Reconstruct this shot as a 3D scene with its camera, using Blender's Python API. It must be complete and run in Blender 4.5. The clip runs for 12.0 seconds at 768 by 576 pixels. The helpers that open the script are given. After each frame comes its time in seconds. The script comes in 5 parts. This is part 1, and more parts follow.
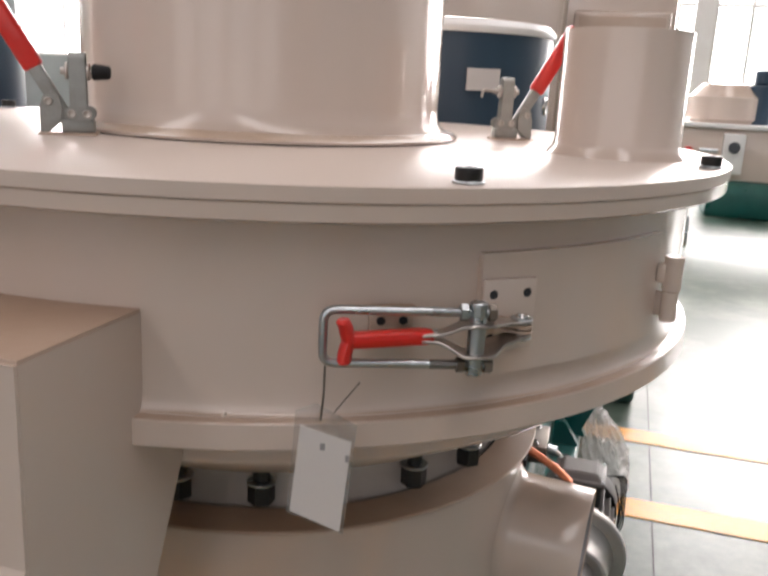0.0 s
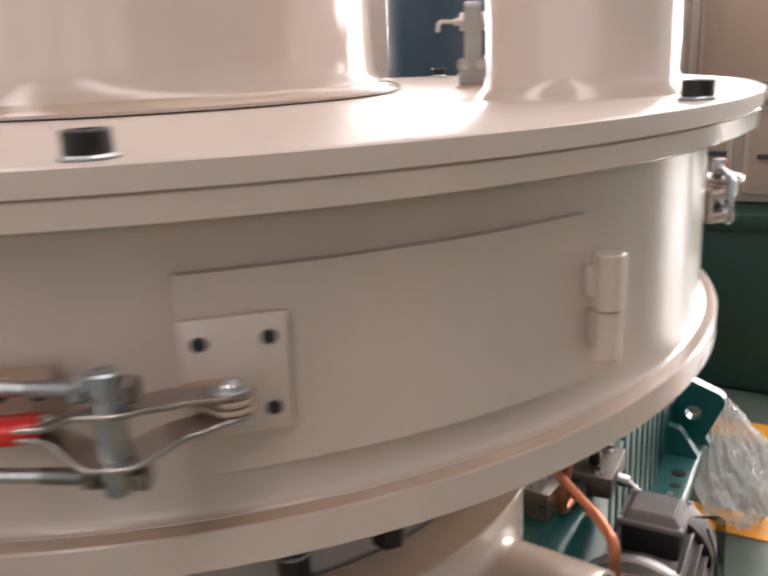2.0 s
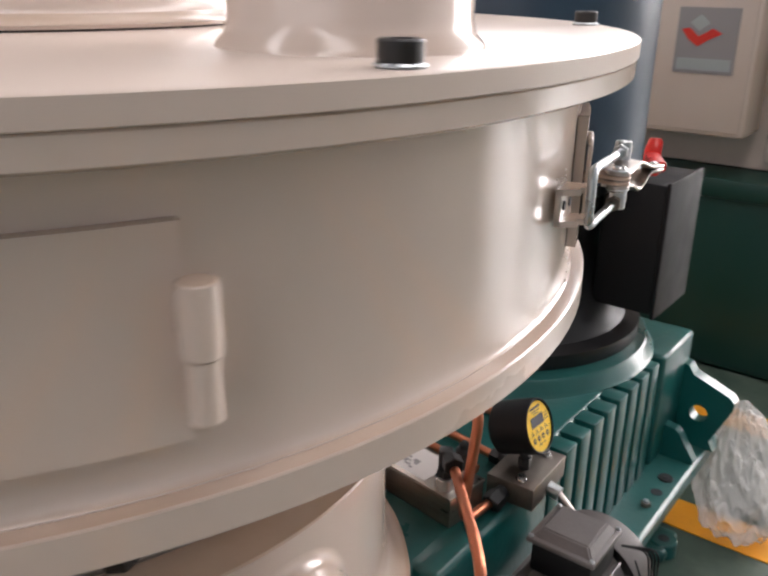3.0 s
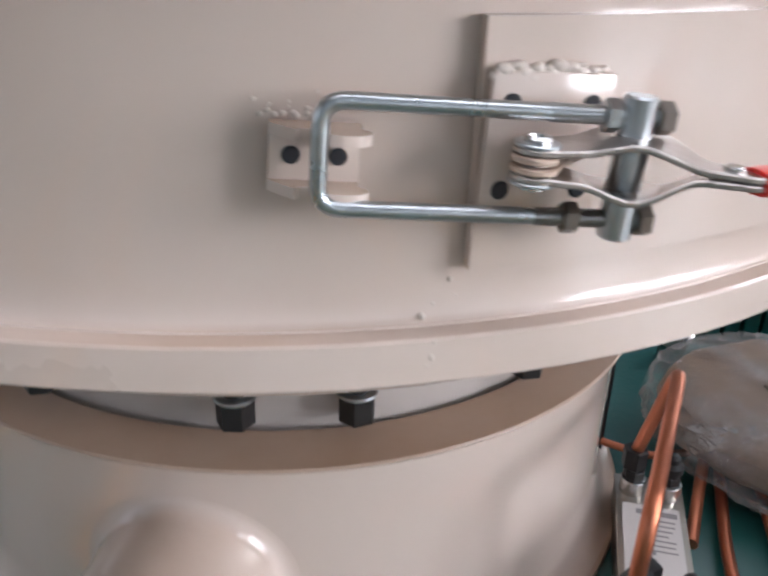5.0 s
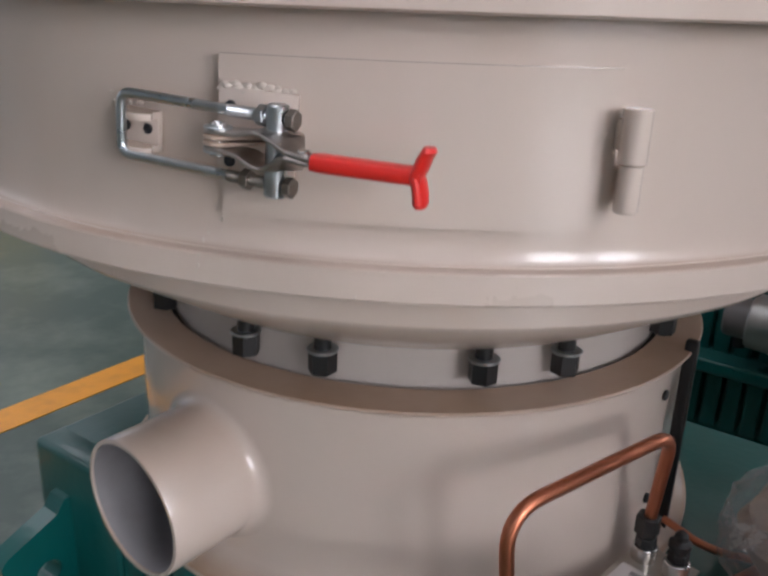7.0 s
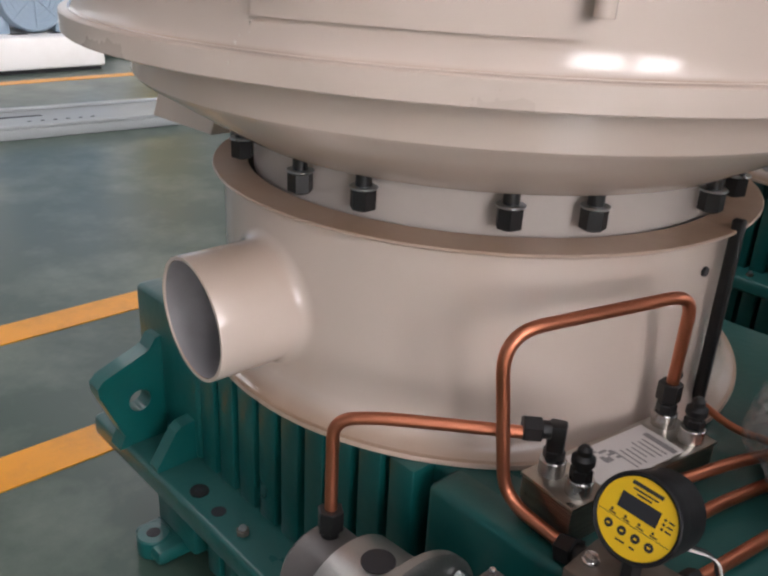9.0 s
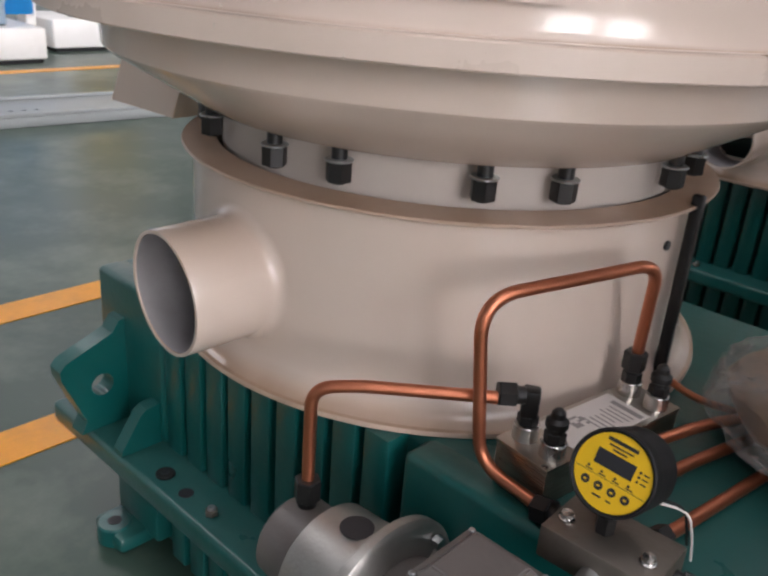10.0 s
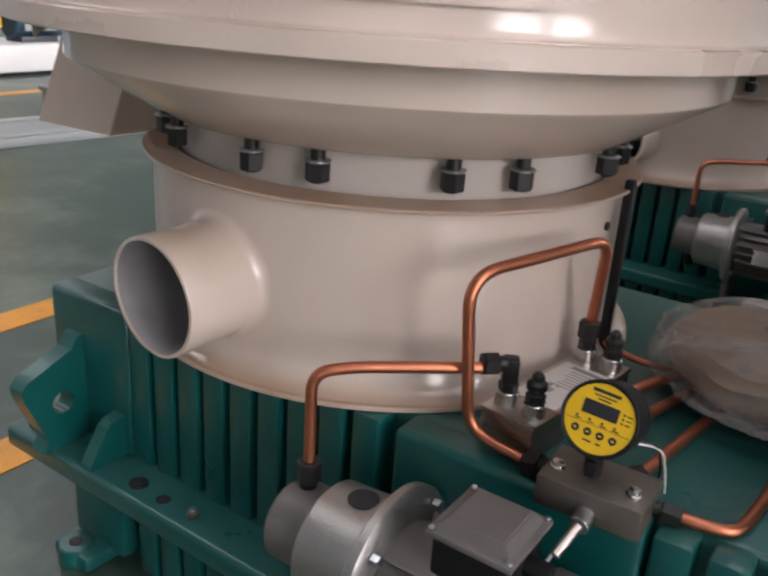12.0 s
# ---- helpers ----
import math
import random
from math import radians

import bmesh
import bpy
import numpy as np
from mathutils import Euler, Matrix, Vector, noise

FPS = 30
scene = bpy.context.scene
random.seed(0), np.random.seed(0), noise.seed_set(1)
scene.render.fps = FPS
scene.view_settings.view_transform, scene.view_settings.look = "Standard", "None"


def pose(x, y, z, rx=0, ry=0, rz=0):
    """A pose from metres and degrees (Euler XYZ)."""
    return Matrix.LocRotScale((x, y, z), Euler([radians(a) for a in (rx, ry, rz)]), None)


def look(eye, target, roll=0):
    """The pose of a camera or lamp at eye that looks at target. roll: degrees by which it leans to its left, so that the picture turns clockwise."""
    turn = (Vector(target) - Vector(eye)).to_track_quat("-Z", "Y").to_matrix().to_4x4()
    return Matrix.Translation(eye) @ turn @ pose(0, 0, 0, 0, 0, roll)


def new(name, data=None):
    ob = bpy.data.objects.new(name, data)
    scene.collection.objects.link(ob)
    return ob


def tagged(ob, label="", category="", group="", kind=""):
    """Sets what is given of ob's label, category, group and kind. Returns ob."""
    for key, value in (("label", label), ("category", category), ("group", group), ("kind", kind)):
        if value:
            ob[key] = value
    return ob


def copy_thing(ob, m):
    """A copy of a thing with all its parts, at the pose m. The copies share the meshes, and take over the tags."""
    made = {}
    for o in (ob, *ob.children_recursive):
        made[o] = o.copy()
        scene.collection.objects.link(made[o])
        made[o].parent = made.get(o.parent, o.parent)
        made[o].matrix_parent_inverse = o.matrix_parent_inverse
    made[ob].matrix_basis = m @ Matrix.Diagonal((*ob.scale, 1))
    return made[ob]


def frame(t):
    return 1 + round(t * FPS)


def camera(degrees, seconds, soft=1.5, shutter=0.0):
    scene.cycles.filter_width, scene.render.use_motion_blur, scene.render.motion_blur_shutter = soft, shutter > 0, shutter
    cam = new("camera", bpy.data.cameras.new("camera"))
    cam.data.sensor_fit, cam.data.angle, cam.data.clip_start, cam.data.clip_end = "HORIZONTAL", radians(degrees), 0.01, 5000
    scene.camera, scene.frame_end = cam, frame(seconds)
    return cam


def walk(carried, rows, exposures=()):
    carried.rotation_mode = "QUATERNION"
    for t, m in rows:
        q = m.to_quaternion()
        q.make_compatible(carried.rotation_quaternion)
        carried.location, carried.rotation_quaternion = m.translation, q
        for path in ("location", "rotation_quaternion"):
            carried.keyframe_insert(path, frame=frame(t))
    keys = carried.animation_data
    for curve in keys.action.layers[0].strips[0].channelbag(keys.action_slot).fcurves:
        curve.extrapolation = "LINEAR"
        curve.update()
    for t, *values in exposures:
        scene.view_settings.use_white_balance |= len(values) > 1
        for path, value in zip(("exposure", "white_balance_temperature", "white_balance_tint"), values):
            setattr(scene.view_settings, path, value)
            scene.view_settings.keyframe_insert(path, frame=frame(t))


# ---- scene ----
cam = camera(51.07, 12.0, soft=2.4, shutter=0.5)
PATH = [
    (0, pose(-1.0946, -0.4813, 1.2775, 75.66, -2.79, -72.98)),
    (0.5, pose(-1.0925, -0.5048, 1.2735, 72.21, -2.06, -70.80)),
    (1, pose(-1.0132, -0.5380, 1.2673, 70.71, -0.37, -67.34)),
    (1.5, pose(-0.8545, -0.5674, 1.2578, 68.56, -1.69, -62.17)),
    (2, pose(-0.7120, -0.6553, 1.2410, 73.89, 2.67, -61.20)),
    (2.5, pose(-0.5949, -0.7582, 1.2562, 70.83, -2.93, -54.60)),
    (2.7, pose(-0.5392, -0.7848, 1.2495, 70.07, -1.34, -55.12)),
    (4.3, pose(0.0567, -0.8299, 1.2227, 64.99, -5.29, -15.67)),
    (4.5, pose(0.1008, -0.8399, 1.2116, 64.86, -4.65, -8.08)),
    (5, pose(0.1751, -0.8737, 1.1796, 64.51, -1.54, 4.94)),
    (5.5, pose(0.2813, -0.9230, 1.1817, 69.14, -3.90, 8.75)),
    (6, pose(0.4019, -0.8964, 1.1792, 65.50, -2.26, 23.75)),
    (6.1, pose(0.4281, -0.8839, 1.1809, 68.09, -5.16, 25.38)),
    (6.5, pose(0.5256, -0.9025, 1.2014, 70.00, -2.97, 33.70)),
    (7, pose(0.6116, -0.9229, 1.1819, 69.91, -1.97, 36.44)),
    (7.3, pose(0.6821, -0.9473, 1.1644, 71.40, -2.05, 41.67)),
    (7.5, pose(0.6956, -0.9374, 1.1512, 67.53, -2.89, 43.90)),
    (7.7, pose(0.7167, -0.9478, 1.1136, 67.29, -3.95, 44.94)),
    (9.3, pose(0.7733, -0.9233, 1.0831, 66.17, -2.63, 48.74)),
    (9.5, pose(0.7728, -0.9361, 1.0677, 66.21, -2.86, 49.62)),
    (10, pose(0.7686, -0.9661, 1.0648, 66.75, -4.11, 43.95)),
    (10.5, pose(0.7617, -1.0557, 1.0591, 67.88, -4.25, 42.00)),
    (11, pose(0.7518, -1.0997, 1.0392, 69.37, -4.69, 41.25)),
    (11.5, pose(0.7437, -1.1037, 1.0394, 70.43, -3.84, 38.64)),
    (12, pose(0.7321, -1.1021, 1.0503, 68.75, -3.66, 34.96)),
]
walk(cam, PATH, [
    (0.0, -0.5, 6500, 9), (0.5, -0.42, 6600, 10), (1.0, -0.42, 6650, 10), (1.5, -0.1, 6700, 10), (2.0, -0.27, 6600, 10), (2.7, -0.3, 6500, 10), (4.3, -0.2, 5700, 6), (5.5, -0.35, 5750, 7),
    (6.5, -0.65, 5800, 7), (7.5, -1.1, 6000, 9), (9.3, -0.7, 6200, 9), (12.0, -0.7, 6200, 9),
])

Z = 1.14  # floor to the drum's reference level


# ---------------- world and light ----------------
def make_world():
    w = bpy.data.worlds.new("world")
    scene.world = w
    w.use_nodes = True
    nt = w.node_tree
    bg = nt.nodes["Background"]
    sky = nt.nodes.new("ShaderNodeTexSky")
    sky.sky_type = 'NISHITA'
    sky.sun_disc = False
    sky.sun_elevation = radians(42)
    sky.sun_rotation = radians(60)
    nt.links.new(sky.outputs[0], bg.inputs[0])
    bg.inputs[1].default_value = 0.08


make_world()


def window_light(name, eye, target, sx, sy, watts, col=(1, 0.915, 0.90)):
    la = bpy.data.lights.new(name, 'AREA')
    la.shape, la.size, la.size_y, la.energy, la.color = 'RECTANGLE', sx, sy, watts, col
    ob = new(name, la)
    ob.matrix_world = look(eye, target)
    return ob


window_light("window_light", (14.3, 2.0, 4.25), (0, 2.0, 4.25), 22, 5.4, 8200)
window_light("window_light", (-14.3, 0.5, 3.4), (0, 0.5, 3.4), 19, 3.7, 400)
# weak fill from the south, added at windows that are never in view
window_light("window_light", (9.0, -12.3, 3.4), (9.0, 0, 3.4), 7.5, 3.7, 110)
window_light("skylight_light", (-1.0, -2.0, 7.45), (-1.0, -2.0, 0), 24, 1.6, 760)
window_light("skylight_light", (-1.0, 4.0, 7.45), (-1.0, 4.0, 0), 24, 1.6, 760)


# ---------------- materials ----------------
def mat(name, col, rough=0.5, metal=0.0, var=0.08, vscale=6.0, bump=0.02, bscale=120.0, stain=None, stain_amt=0.0, sscale=3.0, coat=0.0, gloss_streak=False, spec=0.5, up_dust=None, up_amt=0.0, rrange=0.12):
    m = bpy.data.materials.new(name)
    m.use_nodes = True
    nt = m.node_tree
    N, L = nt.nodes, nt.links
    b = N["Principled BSDF"]
    b.inputs["Metallic"].default_value = metal
    b.inputs["Coat Weight"].default_value = coat
    b.inputs["Coat Roughness"].default_value = 0.08
    b.inputs["Specular IOR Level"].default_value = spec
    tc = N.new("ShaderNodeTexCoord")
    info = N.new("ShaderNodeObjectInfo")
    add = N.new("ShaderNodeVectorMath")
    add.operation = 'ADD'
    mul = N.new("ShaderNodeVectorMath")
    mul.operation = 'SCALE'
    mul.inputs[3].default_value = 7.0
    L.new(info.outputs["Random"], mul.inputs[0])
    L.new(tc.outputs["Object"], add.inputs[0])
    L.new(mul.outputs[0], add.inputs[1])
    n1 = N.new("ShaderNodeTexNoise")
    n1.inputs["Scale"].default_value = vscale
    n1.inputs["Detail"].default_value = 1.5 if gloss_streak else 6
    L.new(add.outputs[0], n1.inputs["Vector"])
    n2 = N.new("ShaderNodeTexNoise")
    n2.inputs["Scale"].default_value = bscale
    n2.inputs["Detail"].default_value = 3
    L.new(add.outputs[0], n2.inputs["Vector"])
    ramp = N.new("ShaderNodeMix")
    ramp.data_type = 'RGBA'
    c = Vector(col)
    ramp.inputs[6].default_value = (*(c * (1 - var)), 1)
    ramp.inputs[7].default_value = (*[min(x * (1 + var), 1) for x in c], 1)
    L.new(n1.outputs[0], ramp.inputs[0])
    out = ramp.outputs[2]
    if stain:
        n3 = N.new("ShaderNodeTexNoise")
        n3.inputs["Scale"].default_value = sscale
        n3.inputs["Detail"].default_value = 2.5 if gloss_streak else 8
        n3.inputs["Roughness"].default_value = 0.65
        mp = N.new("ShaderNodeMapping")
        # stretched upright, the tint imitates reflections that band glossy paint
        mp.inputs["Scale"].default_value = (1, 1, 0.12) if gloss_streak else (1, 1, 1)
        L.new(add.outputs[0], mp.inputs[0])
        L.new(mp.outputs[0], n3.inputs["Vector"])
        mr = N.new("ShaderNodeMapRange")
        mr.inputs[1].default_value, mr.inputs[2].default_value = 0.46, 0.82
        mr.inputs[3].default_value, mr.inputs[4].default_value = 0, stain_amt
        L.new(n3.outputs[0], mr.inputs[0])
        mx = N.new("ShaderNodeMix")
        mx.data_type = 'RGBA'
        L.new(mr.outputs[0], mx.inputs[0])
        L.new(out, mx.inputs[6])
        mx.inputs[7].default_value = (*stain, 1)
        out = mx.outputs[2]
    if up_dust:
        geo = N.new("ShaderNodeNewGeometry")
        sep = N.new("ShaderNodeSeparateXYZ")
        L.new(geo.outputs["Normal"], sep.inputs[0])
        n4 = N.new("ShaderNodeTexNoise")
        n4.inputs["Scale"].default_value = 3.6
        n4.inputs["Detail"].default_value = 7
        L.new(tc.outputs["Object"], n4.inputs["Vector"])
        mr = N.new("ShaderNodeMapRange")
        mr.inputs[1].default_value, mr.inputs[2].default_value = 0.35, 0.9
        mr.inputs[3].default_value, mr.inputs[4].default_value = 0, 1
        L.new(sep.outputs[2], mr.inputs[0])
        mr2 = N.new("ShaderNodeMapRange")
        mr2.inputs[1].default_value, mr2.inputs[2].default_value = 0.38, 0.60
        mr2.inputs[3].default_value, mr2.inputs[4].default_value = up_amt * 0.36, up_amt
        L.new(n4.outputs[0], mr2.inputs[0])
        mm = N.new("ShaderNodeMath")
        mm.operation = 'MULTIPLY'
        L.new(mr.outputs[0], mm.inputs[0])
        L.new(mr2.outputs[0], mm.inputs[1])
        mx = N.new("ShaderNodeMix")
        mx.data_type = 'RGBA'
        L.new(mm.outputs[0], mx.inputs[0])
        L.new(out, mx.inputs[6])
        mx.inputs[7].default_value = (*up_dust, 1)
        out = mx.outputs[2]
    L.new(out, b.inputs["Base Color"])
    mr = N.new("ShaderNodeMapRange")
    mr.inputs[3].default_value = max(rough - rrange, 0.03)
    mr.inputs[4].default_value = min(rough + rrange, 1)
    L.new(n1.outputs[0], mr.inputs[0])
    L.new(mr.outputs[0], b.inputs["Roughness"])
    if bump:
        bp = N.new("ShaderNodeBump")
        bp.inputs["Strength"].default_value = bump * 10
        bp.inputs["Distance"].default_value = 0.001
        L.new(n2.outputs[0], bp.inputs["Height"])
        L.new(bp.outputs[0], b.inputs["Normal"])
    return m


# stain here is faint grime plus upright gloss reflections, both put into the colour
CREAM = mat("cream_paint", (0.63, 0.525, 0.455), 0.19, var=0.03, vscale=2.5, bump=0.012, bscale=45, coat=0.4, stain=(0.46, 0.35, 0.27), stain_amt=0.22, sscale=7, gloss_streak=True, up_dust=(0.40, 0.27, 0.18), up_amt=0.85, rrange=0.0)
LIDP = mat("cream_lid_paint", (0.63, 0.525, 0.455), 0.33, var=0.03, vscale=2.5, bump=0.012, bscale=45, coat=0.12, rrange=0.0)
CREAMD = mat("cream_paint_dusty", (0.52, 0.40, 0.32), 0.4, var=0.07, vscale=6, bump=0.03, bscale=90, stain=(0.38, 0.25, 0.15), stain_amt=0.4, sscale=5, up_dust=(0.34, 0.21, 0.13), up_amt=0.85)
CREAMF = mat("cream_paint_ledge", (0.63, 0.525, 0.455), 0.3, var=0.02, vscale=4, bump=0.02, bscale=60, coat=0.4, stain=(0.44, 0.33, 0.25), stain_amt=0.25, sscale=6, up_dust=(0.36, 0.23, 0.145), up_amt=0.8)
WORN = mat("worn_nickel_steel", (0.47, 0.43, 0.40), 0.34, metal=1.0, var=0.18, vscale=35, bump=0.04, bscale=240, stain=(0.26, 0.19, 0.14), stain_amt=0.55, sscale=30)
DULLZ = mat("dull_grey_steel", (0.30, 0.30, 0.285), 0.42, metal=0.55, var=0.15, vscale=40, bump=0.03, bscale=260, stain=(0.17, 0.145, 0.12), stain_amt=0.5, sscale=35)
CREAMN = mat("grey_white_paint", (0.50, 0.445, 0.405), 0.35, var=0.05, stain=(0.3, 0.26, 0.23), stain_amt=0.3, sscale=6)
RAWST = mat("bare_dull_steel", (0.29, 0.275, 0.285), 0.5, metal=0.15, var=0.15, vscale=12, stain=(0.12, 0.09, 0.08), stain_amt=0.5, sscale=8)
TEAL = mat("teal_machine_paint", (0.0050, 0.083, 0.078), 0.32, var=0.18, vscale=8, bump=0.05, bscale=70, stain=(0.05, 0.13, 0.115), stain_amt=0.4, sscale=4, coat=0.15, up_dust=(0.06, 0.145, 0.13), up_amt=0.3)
DGREEN = mat("dark_green_paint", (0.004, 0.036, 0.026), 0.4, var=0.15, stain=(0.03, 0.05, 0.04), stain_amt=0.4)
BLACK = mat("black_oxide_steel", (0.011, 0.0105, 0.011), 0.42, metal=0.0, var=0.25, vscale=40, bump=0.03)
RUBBER = mat("black_plastic", (0.010, 0.010, 0.011), 0.55, var=0.2, vscale=20, spec=0.25)
DGREY = mat("dark_grey_paint", (0.06, 0.065, 0.075), 0.45, var=0.12, vscale=15)
ZINC = mat("zinc_plated_steel", (0.52, 0.55, 0.57), 0.3, metal=1.0, var=0.15, vscale=30, bump=0.03, bscale=300, stain=(0.30, 0.27, 0.24), stain_amt=0.5, sscale=25)
CHROME = mat("bright_steel", (0.66, 0.65, 0.64), 0.26, metal=1.0, var=0.08, vscale=20)
CASTAL = mat("cast_aluminium", (0.42, 0.41, 0.39), 0.42, metal=0.85, var=0.15, vscale=18, bump=0.06, bscale=220, stain=(0.14, 0.12, 0.10), stain_amt=0.55, sscale=9)
IRON = mat("machined_iron", (0.20, 0.175, 0.15), 0.45, metal=0.75, var=0.2, vscale=25, bump=0.05, bscale=180, stain=(0.10, 0.06, 0.035), stain_amt=0.6, sscale=14)
PUMPG = mat("grey_enamel", (0.13, 0.117, 0.112), 0.42, var=0.12, vscale=14, bump=0.05, bscale=160, stain=(0.08, 0.07, 0.06), stain_amt=0.4, sscale=10)
COPPER = mat("copper_tube", (0.60, 0.22, 0.125), 0.42, metal=1.0, var=0.12, vscale=22, bump=0.02, stain=(0.34, 0.13, 0.075), stain_amt=0.4, sscale=16)
RED = mat("red_vinyl_grip", (0.62, 0.018, 0.012), 0.32, var=0.08, vscale=18, bump=0.03, bscale=110, coat=0.3)
WHITE = mat("white_label_stock", (0.66, 0.62, 0.60), 0.45, var=0.05, vscale=12)
YELLOW = mat("yellow_dial", (0.80, 0.50, 0.01), 0.4, var=0.04)
INK = mat("dark_ink", (0.02, 0.02, 0.025), 0.5, var=0.1)
GREYINK = mat("grey_ink", (0.28, 0.26, 0.26), 0.6, var=0.1)
NAVY = mat("navy_motor_paint", (0.022, 0.05, 0.085), 0.4, var=0.15, vscale=10, bump=0.03, coat=0.1)
STEELP = mat("heat_exchanger_steel", (0.42, 0.38, 0.33), 0.32, metal=1.0, var=0.18, vscale=30, bump=0.02, stain=(0.2, 0.13, 0.08), stain_amt=0.5, sscale=12)
WHITEP = mat("white_machine_paint", (0.84, 0.82, 0.80), 0.35, var=0.05, stain=(0.45, 0.4, 0.34), stain_amt=0.3)
BLUEP = mat("blue_paint", (0.015, 0.20, 0.52), 0.35, var=0.08)
GREYBLUE = mat("grey_blue_motor_paint", (0.26, 0.34, 0.42), 0.4, var=0.1)
YPAINT = mat("yellow_machine_paint", (0.8, 0.52, 0.03), 0.4, var=0.06)
WALLM = mat("hall_wall_plaster", (0.42, 0.43, 0.43), 0.75, var=0.06, vscale=1.2, bump=0.03, bscale=40)
CEILM = mat("hall_ceiling_sheet", (0.30, 0.31, 0.33), 0.6, var=0.05, vscale=0.8)
YLINE = mat("yellow_floor_marking", (0.82, 0.34, 0.015), 0.35, var=0.1, vscale=7, stain=(0.35, 0.17, 0.04), stain_amt=0.5, sscale=11)
BEAMM = mat("grey_painted_steel", (0.34, 0.36, 0.36), 0.45, var=0.08, vscale=4)
WELD = mat("painted_weld_bead", (0.60, 0.52, 0.45), 0.3, var=0.1, bump=0.1, bscale=90)
CARD = mat("brown_paper_wrap", (0.27, 0.18, 0.115), 0.55, var=0.15, vscale=9, bump=0.08, bscale=35)


def floor_material():
    m = mat("green_epoxy_floor", (0.043, 0.073, 0.055), 0.33, var=0.16, vscale=0.9, bump=0.01, bscale=25, stain=(0.22, 0.25, 0.20), stain_amt=0.9, sscale=2.0, spec=0.55, rrange=0.1)
    return m


def glare_material():
    m = bpy.data.materials.new("overcast_daylight")
    m.use_nodes = True
    b = m.node_tree.nodes["Principled BSDF"]
    b.inputs["Base Color"].default_value = (0.8, 0.8, 0.8, 1)
    b.inputs["Emission Color"].default_value = (1.0, 0.96, 0.95, 1)
    b.inputs["Emission Strength"].default_value = 5.0
    return m


GLARE = glare_material()


def film_material():
    m = bpy.data.materials.new("clear_plastic_film")
    m.use_nodes = True
    nt = m.node_tree
    N, L = nt.nodes, nt.links
    b = N["Principled BSDF"]
    b.inputs["Base Color"].default_value = (0.42, 0.40, 0.385, 1)
    b.inputs["Roughness"].default_value = 0.04
    b.inputs["Specular IOR Level"].default_value = 1.0
    tc = N.new("ShaderNodeTexCoord")
    n = N.new("ShaderNodeTexNoise")
    n.inputs["Scale"].default_value = 26
    n.inputs["Detail"].default_value = 5
    L.new(tc.outputs["Object"], n.inputs["Vector"])
    bp = N.new("ShaderNodeBump")
    bp.inputs["Strength"].default_value = 1.0
    bp.inputs["Distance"].default_value = 0.012
    L.new(n.outputs[0], bp.inputs["Height"])
    L.new(bp.outputs[0], b.inputs["Normal"])
    n2 = N.new("ShaderNodeTexNoise")
    n2.inputs["Scale"].default_value = 13
    n2.inputs["Detail"].default_value = 7
    L.new(tc.outputs["Object"], n2.inputs["Vector"])
    mr = N.new("ShaderNodeMapRange")
    mr.inputs[1].default_value, mr.inputs[2].default_value = 0.42, 0.66
    mr.inputs[3].default_value, mr.inputs[4].default_value = 0.12, 0.55
    L.new(n2.outputs[0], mr.inputs[0])
    L.new(mr.outputs[0], b.inputs["Alpha"])
    return m


FILM = film_material()
BAGM = mat("white_plastic_bag", (0.70, 0.68, 0.66), 0.22, var=0.08, vscale=14, bump=0.05, bscale=30)
BAGM.node_tree.nodes["Principled BSDF"].inputs["Alpha"].default_value = 0.45


# ---------------- mesh helpers ----------------
def part(name, bm, material, parent=None, label="", smooth=True, m=None):
    me = bpy.data.meshes.new(name)
    bm.normal_update()
    bm.to_mesh(me)
    bm.free()
    me.materials.append(material)
    if smooth:
        me.shade_smooth()
        at = me.attributes.get("sharp_edge") or me.attributes.new("sharp_edge", 'BOOLEAN', 'EDGE')
        b2 = bmesh.new()
        b2.from_mesh(me)
        for i, e in enumerate(b2.edges):
            at.data[i].value = len(e.link_faces) == 2 and e.calc_face_angle(0) > radians(34)
        b2.free()
    ob = new(name, me)
    if parent:
        ob.parent = parent
    if m is not None:
        ob.matrix_basis = m
    if label:
        ob["label"] = label
    return ob


def thing(name, label, category, group="", m=None, kind=""):
    ob = new(name)
    ob.empty_display_size = 0.05
    if m is not None:
        ob.matrix_basis = m
    return tagged(ob, label, category, group, kind)


def box(bm, x0, x1, y0, y1, z0, z1, bevel=0.0, m=None, seg=2):
    vs = bmesh.ops.create_cube(bm, size=1)["verts"]
    bmesh.ops.transform(bm, matrix=Matrix.LocRotScale(((x0 + x1) / 2, (y0 + y1) / 2, (z0 + z1) / 2), None, (abs(x1 - x0), abs(y1 - y0), abs(z1 - z0))), verts=vs)
    if bevel:
        es = list({e for v in vs for e in v.link_edges})
        r = bmesh.ops.bevel(bm, geom=es, offset=bevel, segments=seg, affect='EDGES', profile=0.5)
        vs = list({v for f in r["faces"] for v in f.verts} | {v for v in vs if v.is_valid})
    if m is not None:
        bmesh.ops.transform(bm, matrix=m, verts=vs)
    return bm


def bbox(*a, **k):
    return box(bmesh.new(), *a, **k)


